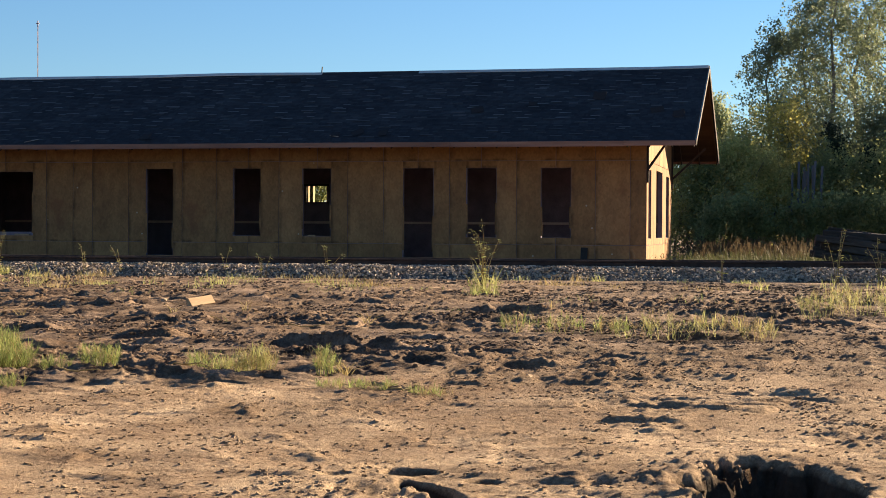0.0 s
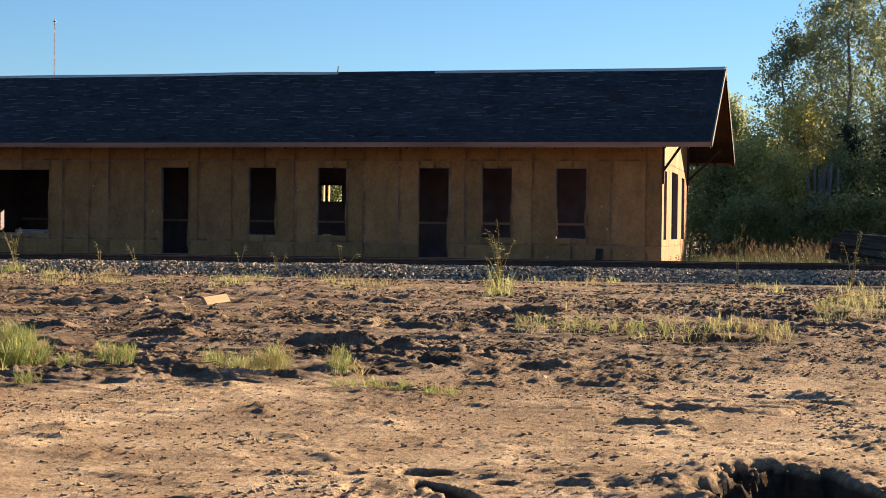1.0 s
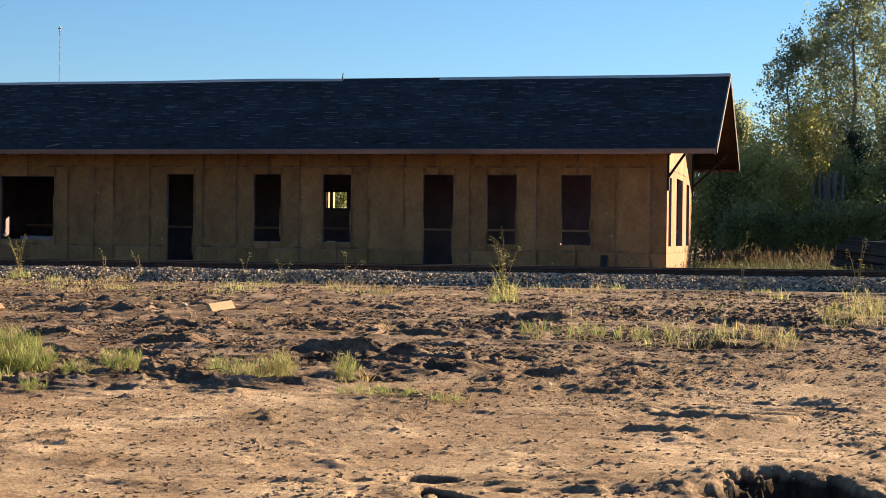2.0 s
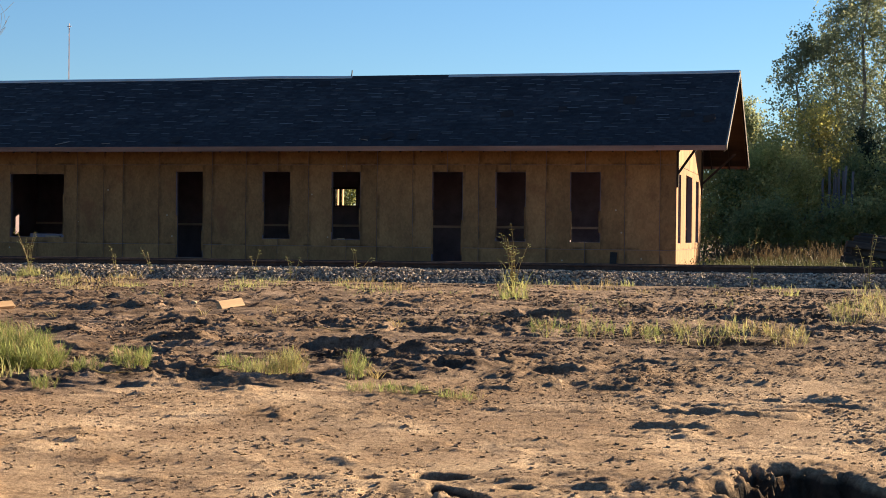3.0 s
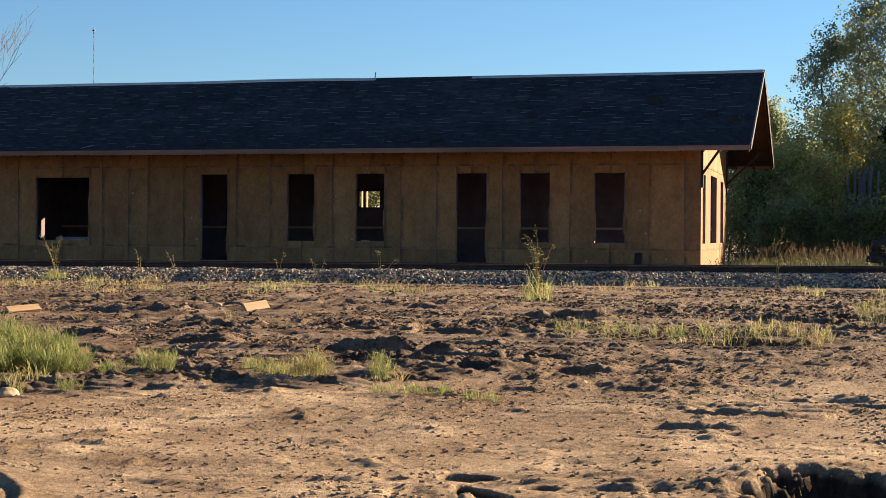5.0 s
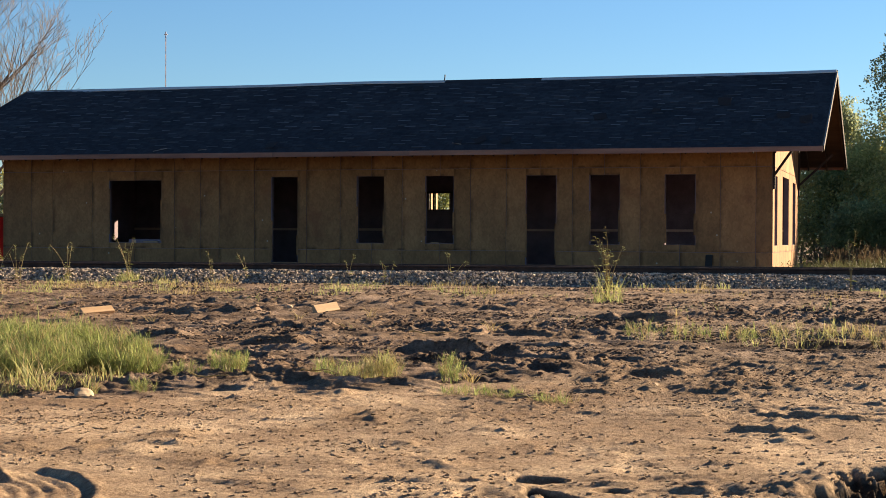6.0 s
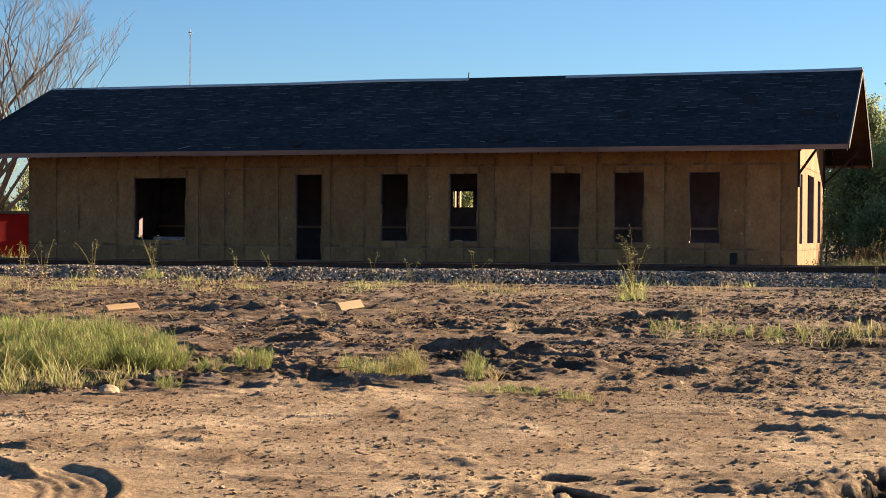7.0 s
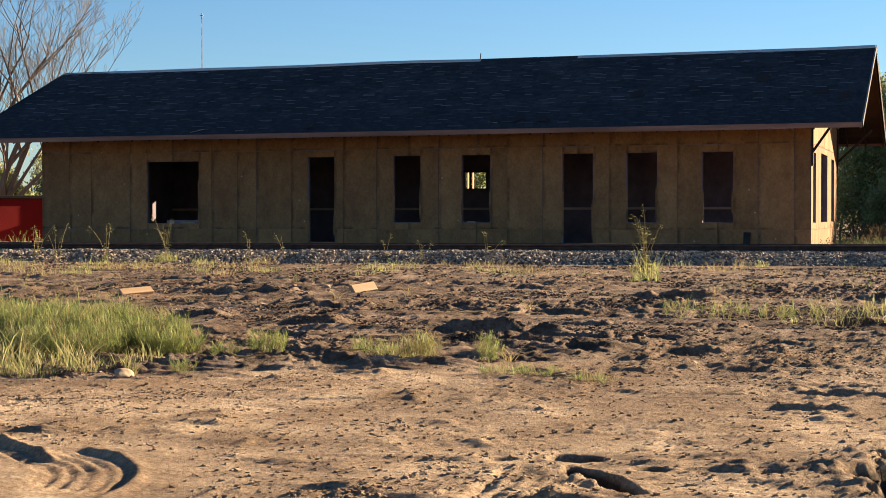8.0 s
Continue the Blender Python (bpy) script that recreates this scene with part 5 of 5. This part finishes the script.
def build_tall_grass():
    """Rough grass between the track and the wood."""
    rng = random.Random(12)
    V, F = [], []
    for k in range(760):
        x, y = rng.uniform(0.3, 12), rng.uniform(-5.5, 14)
        if x < 1.2 and -1 < y < 10:
            continue
        v, f = blades((x, y, -0.22), 40, 0.36, 0.36, 0.25, 0.75 if rng.random() < 0.5 else 0.55, 0.7, 0.008, rng, 0.05)
        o = len(V)
        V += v
        F += [tuple(o + i for i in q) for q in f]
    tagged(raw("tall_grass", V, F, M_TALL), "rough green grass between the track and the wood", "grass", kind="stuff")
    V, F = [], []
    for k in range(330):
        x, y = rng.uniform(0.3, 12), rng.uniform(6, 14)
        if x < 1.2 and y < 10:
            continue
        v, f = blades((x, y, -0.22), 24, 0.30, 0.30, 0.5, 1.05, 0.5, 0.010, rng, 0.5)
        o = len(V)
        V += v
        F += [tuple(o + i for i in q) for q in f]
    tagged(raw("dry_grass", V, F, M_STRAW_D), "dry straw-coloured grass with seed heads", "grass", kind="stuff")
    V, F = [], []
    for k in range(160):
        x, y = rng.uniform(-42, -26), rng.uniform(0, 20)
        v, f = blades((x, y, -0.22), 18, 0.35, 0.35, 0.3, 0.8, 0.5, 0.014, rng, 0.2)
        o = len(V)
        V += v
        F += [tuple(o + i for i in q) for q in f]
    tagged(raw("tall_grass", V, F, M_GRASS), "rough grass beside the container", "grass", kind="stuff")


build_tall_grass()


# ================= things round the depot =================
def build_mast():
    m_ = empty("radio_mast", pose(-49.6, 60, -0.3), "thin tall radio mast of pale red steel", "mast")
    bm = bmesh.new()
    for k in range(3):
        a = k * math.tau / 3
        limb(bm, [Vector((0.035 * math.cos(a), 0.035 * math.sin(a), z)) for z in (0, 8, 15.7)], [0.012, 0.011, 0.01], 5)
    part("leg_frame", bm, M_MAST, m_)
    bm = bmesh.new()
    z = 0.3
    k = 0
    while z < 15.4:
        a, b = k * math.tau / 3, (k + 1) * math.tau / 3
        beam(bm, (0.035 * math.cos(a), 0.035 * math.sin(a), z), (0.035 * math.cos(b), 0.035 * math.sin(b), z + 0.3), 0.010, 0.010)
        z += 0.3
        k += 1
    part("lacing", bm, M_MAST, m_)
    bm = bmesh.new()
    beam(bm, (-0.14, 0, 15.85), (0.14, 0, 15.85), 0.05, 0.05)
    part("crossarm", bm, M_MAST, m_)
    bm = bmesh.new()
    beam(bm, (0, 0, 15.6), (0, 0, 16.05), 0.05, 0.05, (0, 1, 0))
    part("tip", bm, M_MAST, m_)


build_mast()


def build_container():
    """Open-topped steel waste container, its end turned towards the track."""
    c = empty("waste_container", pose(-29.5, 7.75, -0.22, 0, 0, 55), "red steel waste container with black rim, beside the depot", "container")
    L, W, H = 6.2, 2.4, 1.72
    for nm, b in (("side_panel", (-L, 0, 0.0, 0.06, 0.18, H)), ("side_panel", (-L, 0, W - 0.06, W, 0.18, H)), ("end_panel", (-0.06, 0, 0.061, W - 0.061, 0.18, H)), ("end_panel", (-L, -L + 0.06, 0.061, W - 0.061, 0.18, H)), ("base", (-L, 0, 0.0, W, 0.10, 0.179))):
        bm = bmesh.new()
        box(bm, *b[:6], 0.008)
        part(nm, bm, M_RED, c)
    for b in ((-L - 0.05, 0.05, -0.05, 0.07, H, H + 0.12), (-L - 0.05, 0.05, W - 0.07, W + 0.05, H, H + 0.12), (-0.07, 0.05, 0.071, W - 0.071, H, H + 0.12), (-L - 0.05, -L + 0.07, 0.071, W - 0.071, H, H + 0.12)):
        bm = bmesh.new()
        box(bm, *b, 0.01)
        part("rim", bm, M_BLACKSTEEL, c, "black steel rim")
    for x in (-0.14, -L + 0.02):
        bm = bmesh.new()
        box(bm, x, x + 0.13, -0.055, -0.002, 0.1, H, 0.006)
        part("corner_post", bm, M_BLACKSTEEL, c, "black steel corner post")
    bm = bmesh.new()
    box(bm, -0.18, -0.05, -0.12, -0.056, 0.86, 1.02, 0.008)
    box(bm, -0.14, -0.10, -0.10, -0.056, 0.55, 0.86, 0.006)
    part("latch", bm, M_ZINC, c, "pale worn latch")
    for x in (-0.6, -L + 0.6):
        bm = bmesh.new()
        for y in (0.3, W - 0.3):
            limb(bm, [Vector((x, y - 0.09, 0.09)), Vector((x, y + 0.09, 0.09))], [0.09, 0.09], 12)
        part("roller", bm, M_BLACKSTEEL, c)


build_container()


def build_tie_pile():
    rng = random.Random(31)
    bm = bmesh.new()
    box(bm, -1.3, 1.3, -0.115, 0.115, -0.09, 0.09, 0.014)
    me = bpy.data.meshes.new("railway_tie")
    bm.to_mesh(me)
    bm.free()
    me.materials.append(M_TIE)
    spots = []
    for layer, n in ((0, 7), (1, 6), (2, 5), (3, 4), (4, 2)):
        for k in range(n):
            spots.append((5.95 + rng.uniform(-0.3, 0.3) + 0.10 * layer, -2.2 + (k + 0.5 * layer) * 0.30 + rng.uniform(-0.03, 0.03), -0.10 + 0.205 * layer, rng.uniform(-8, 8), rng.uniform(2, 9) if layer else rng.uniform(0, 1), rng.uniform(-24, 24) if layer > 1 else rng.uniform(-9, 9)))
    for x, y, z, rx, ry, rz in spots:
        tie = new("railway_tie", me)
        tie.matrix_basis = pose(x, y, z, rx, ry, rz)
        tagged(tie, "old dark railway tie thrown on a pile", "timber", "pile of railway ties")


build_tie_pile()


def build_scrap():
    bm = bmesh.new()
    box(bm, -0.10, 0.10, -0.006, 0.006, 0, 0.56, 0.003)
    ob = part("felt_board", bm, M_TAR)
    ob.matrix_basis = pose(-1.77, -0.13, -0.2, -9, 2, 0)
    tagged(ob, "dark felt-covered board leaning on the wall", "board")
    bm = bmesh.new()
    box(bm, -0.28, 0.28, -0.009, 0.009, 0, 0.95, 0.003)
    ob = part("dark_sheet", bm, M_UNDERLAY)
    ob.matrix_basis = pose(-14.15, 8.70, 1.55, 0, 0, 0)
    tagged(ob, "dark sheet hung on the inner wall of the depot", "sheet")


build_scrap()


# ================= things lying in the open =================
def lumber(x, y, length, w, h, turn, tilt, roll, label):
    bm = bmesh.new()
    box(bm, -length / 2, length / 2, -w / 2, w / 2, -h / 2, h / 2, 0.006)
    ob = part("lumber_offcut", bm, M_PLANK)
    ob.matrix_basis = pose(x, y, sz(x, y) + h * 0.5 + 0.015, roll, tilt, turn)
    return tagged(ob, label, "timber")


lumber(-4.14, -23.85, 0.46, 0.14, 0.07, 64, -5, 54, "short pale lumber offcut lying tilted on churned soil")
lumber(-6.75, -25.85, 0.50, 0.12, 0.06, 60, -3, 36, "pale lumber offcut lying behind the grass clump")


def stone(x, y, r, seed, label):
    rng = random.Random(seed)
    bm = bmesh.new()
    bmesh.ops.create_icosphere(bm, subdivisions=3, radius=r)
    for v in bm.verts:
        n = noise.noise(v.co * (2.2 / r) * 0.5 + Vector((seed, 0, 0)))
        v.co = Vector((v.co.x * 1.15, v.co.y * 0.85, v.co.z * 0.68)) * (1 + 0.35 * n)
    ob = part("stone", bm, M_STONE)
    ob.matrix_basis = pose(x, y, sz(x, y) + r * 0.28, 0, rng.uniform(-8, 8), rng.uniform(0, 90))
    return tagged(ob, label, "stone")


stone(-1.70, -35.0, 0.075, 2, "pale rounded stone beside the grass clump")
stone(-4.9, -23.4, 0.05, 5, "small brown stone on churned soil")
stone(2.2, -33.0, 0.03, 6, "small pale pebble on bare soil")

# grass clump at the edge of the churned soil
CLUMP = "broad clump of fine yellow-green grass"
for i, (x, y, n, r, h) in enumerate(((-2.85, -33.0, 420, 0.55, 0.38), (-3.45, -32.8, 560, 0.66, 0.42), (-4.25, -32.6, 520, 0.70, 0.36), (-5.15, -32.2, 480, 0.75, 0.36), (-2.9, -33.8, 260, 0.45, 0.32), (-3.9, -33.4, 260, 0.5, 0.33), (-2.35, -33.2, 190, 0.36, 0.28))):
    herb("grass_clump", x, y, n, r, h, 200 + i, CLUMP, "grass clump", None, 0.30, 0.11)
COARSE = "coarse pale grass with dry stems before the clump"
for i, (x, y, r, h, n) in enumerate(((-2.35, -35.15, 0.16, 0.28, 60), (-2.1, -34.95, 0.14, 0.26, 50), (-2.65, -35.0, 0.18, 0.32, 60), (-2.5, -34.55, 0.22, 0.38, 60), (-2.1, -34.5, 0.16, 0.26, 40), (-1.78, -34.75, 0.05, 0.30, 22), (-2.0, -34.1, 0.14, 0.2, 30), (-2.9, -34.6, 0.22, 0.40, 60))):
    tuft("grass_tuft", x, y, n, r, r * 0.8, h * 0.35, h * 1.25, M_WEED, COARSE, "grass tuft", 220 + i, 0.9, 0.0075, (M_STRAW, n // 2))
for i, (x, y, n, r, h, dry, co, ch) in enumerate((
    (-1.25, -33.45, 150, 0.19, 0.24, 0.35, 10, 0.3), (-1.62, -33.5, 60, 0.13, 0.13, 0.3, 4, 0.2), (0.05, -33.35, 130, 0.17, 0.24, 0.9, 14, 0.46), (-0.18, -33.2, 50, 0.15, 0.14, 0.6, 10, 0.2),
    (-0.62, -32.75, 40, 0.16, 0.12, 0.3, 14, 0.26), (-0.4, -33.15, 40, 0.2, 0.09, 0.3, 14, 0.2), (0.30, -32.4, 40, 0.14, 0.16, 0.5, 8, 0.2), (0.55, -33.0, 60, 0.12, 0.12, 0.5, 8, 0.2),
    (-1.45, -34.55, 40, 0.10, 0.08, 0.1, 6, 0.1), (0.95, -33.95, 50, 0.20, 0.035, 0.2, 20, 0.07), (1.25, -34.0, 30, 0.14, 0.03, 0.3, 12, 0.06), (1.67, -34.15, 30, 0.16, 0.03, 0.2, 12, 0.06),
    (2.91, -28.1, 110, 0.28, 0.28, 0.6, 16, 0.36), (2.5, -28.0, 50, 0.25, 0.18, 0.5, 12, 0.25), (3.4, -27.9, 80, 0.28, 0.2, 1.2, 14, 0.28), (3.85, -28.0, 70, 0.28, 0.18, 2.5, 10, 0.25), (1.6, -27.6, 60, 0.25, 0.18, 0.4, 10, 0.25), (2.05, -27.5, 50, 0.3, 0.16, 0.4, 8, 0.2), (1.2, -27.8, 60, 0.22, 0.18, 0.3, 6, 0.2),
    (4.6, -24.2, 150, 0.40, 0.34, 0.7, 24, 0.45), (5.1, -23.9, 180, 0.42, 0.46, 0.6, 34, 0.6), (5.65, -23.7, 150, 0.42, 0.40, 0.7, 24, 0.5), (6.2, -23.6, 130, 0.42, 0.36, 0.7, 24, 0.5), (4.9, -22.2, 80, 0.4, 0.25, 0.6, 14, 0.3),
)):
    herb("grass_tuft", x, y, max(8, int(n * (0.35 if y < -31 else 0.13))), r, h, 240 + i, "small bushy tuft of green and dry grass on bare soil", "grass tuft", M_WEED if dry > 0.5 else None, dry, 0.08 if y < -31 else 0.13, co // 2 if y > -31 else co, ch * 0.85)
# a spray of bleached stalks
for i, (x, y, n) in enumerate(((0.62, -32.75, 26), (-0.75, -27.1, 14), (-3.6, -26.2, 16), (-2.9, -25.4, 14), (-5.2, -27.2, 14), (1.0, -24.0, 10))):
    tuft("straw_spray", x, y, n, 0.05, 0.05, 0.2, 0.34, M_STRAW, "bleached dry grass stalks leaning over on the soil", "dry grass", 280 + i, 1.9, 0.007)
SMALL = "small tuft of green and dry grass on bare soil"
for i, (x, y, n, r, h0, h1, dry) in enumerate((
    (-2.5, -26.8, 60, 0.2, 0.05, 0.16, 60), (-0.6, -24.5, 60, 0.25, 0.05, 0.18, 30), (0.9, -21.5, 60, 0.25, 0.05, 0.2, 20), (2.8, -21.0, 90, 0.3, 0.06, 0.2, 30),
    (-8.7, -25.2, 260, 0.6, 0.1, 0.3, 120), (-7.0, -28.3, 300, 0.6, 0.12, 0.35, 120), (-6.4, -21.5, 120, 0.4, 0.06, 0.22, 60), (-3.6, -18.5, 110, 0.35, 0.06, 0.25, 80),
)):
    n = n // 2 if -29 < y < -27 else (n * 3 if y < -31.5 else n)
    dry = dry // 4 if y > -29 else (dry // 2 if y > -34 else dry * 2)
    tuft("grass_tuft", x, y, n // 3, r * (1.1 if y < -31.5 else 1.8), r * (1.1 if y < -31.5 else 3.0), h0 * 0.6, h1 * (1.6 if y < -31.5 else 1.15), M_GRASS, SMALL, "grass tuft", 300 + i, 1.2, 0.0058, (M_STRAW, dry) if dry else None)
# thin growth along the foot of the ballast
rng_toe = random.Random(9)
for i in range(120):
    x = rng_toe.uniform(-19, 8) if i < 80 else rng_toe.uniform(-18, -9)
    y = rail_y(x) - rng_toe.uniform(1.7, 8.0 if i < 80 else 9.5)
    tuft("grass_tuft", x, y, rng_toe.randint(20, 70), rng_toe.uniform(0.15, 0.6), 0.3, 0.05, rng_toe.uniform(0.14, 0.36), M_WEED if rng_toe.random() < 0.6 else M_STRAW, "thin grass tuft at the foot of the ballast", "grass tuft", 400 + i, 0.7, 0.009)
# tall weeds
tall = ((-1.0, -18.6, 1.05, 7), (-5.9, -11.7, 0.62, 2), (-13.2, -13.0, 0.9, 5), (-11.2, -12.9, 0.6, 1), (-10.4, -12.6, 0.6, 1), (2.7, -12.2, 1.15, 1), (5.0, -12.5, 0.95, 3),
        (-14.6, -13.2, 0.85, 3), (-15.7, -13.6, 0.75, 3), (-16.4, -13.4, 0.9, 4), (5.9, -12.0, 0.8, 3), (-2.1, -13.5, 0.7, 2), (-8.2, -12.2, 0.55, 1), (-7.0, -12.9, 0.5, 2), (-17.2, -13.8, 0.8, 3))
for i, (x, y, h, s) in enumerate(tall):
    tall_weed(x, y, h * 1.25, 500 + i, None, s + 1)
tuft("grass_clump", -0.95, -18.9, 95, 0.26, 0.24, 0.15, 0.85, M_WEED, "green weeds growing on bare soil near the ballast", "grass clump", 610, 0.6, 0.009, (M_STRAW, 14), 0.05)
tuft("grass_clump", -0.92, -19.4, 60, 0.35, 0.25, 0.08, 0.34, M_GRASS, "low green weeds growing on bare soil", "grass clump", 613, 0.9, 0.009)
tuft("grass_clump", -13.1, -13.2, 200, 0.3, 0.25, 0.12, 0.42, M_WEED, "green weeds at the foot of the ballast", "grass clump", 611, 0.7, 0.010)
tuft("grass_clump", -17.6, -14.6, 260, 0.8, 0.5, 0.15, 0.4, M_GRASS, "pale grass at the foot of the ballast", "grass clump", 612, 0.7, 0.009, (M_STRAW, 120))


def straw(x, y, length, turn, seed):
    bm = bmesh.new()
    rng = random.Random(seed)
    pts = []
    for k in range(6):
        u = (k / 5 - 0.5) * length
        px, py = x + u * math.cos(turn) + rng.gauss(0, 0.006), y + u * math.sin(turn) + rng.gauss(0, 0.006)
        pts.append(Vector((px, py, sz(px, py) + 0.03 + 0.02 * rng.random())))
    limb(bm, pts, [0.006, 0.007, 0.006, 0.006, 0.005, 0.003], 5)
    return tagged(part("dry_stalk", bm, M_STRAW), "dry pale stalk lying on the soil", "stalk")


straw(-1.15, -28.2, 0.55, 0.5, 1)
straw(-0.55, -33.3, 0.45, -0.2, 2)
straw(-1.2, -33.9, 0.30, 0.2, 3)
straw(-2.6, -27.0, 0.35, 0.1, 4)
straw(1.5, -34.3, 0.18, 0.9, 5)
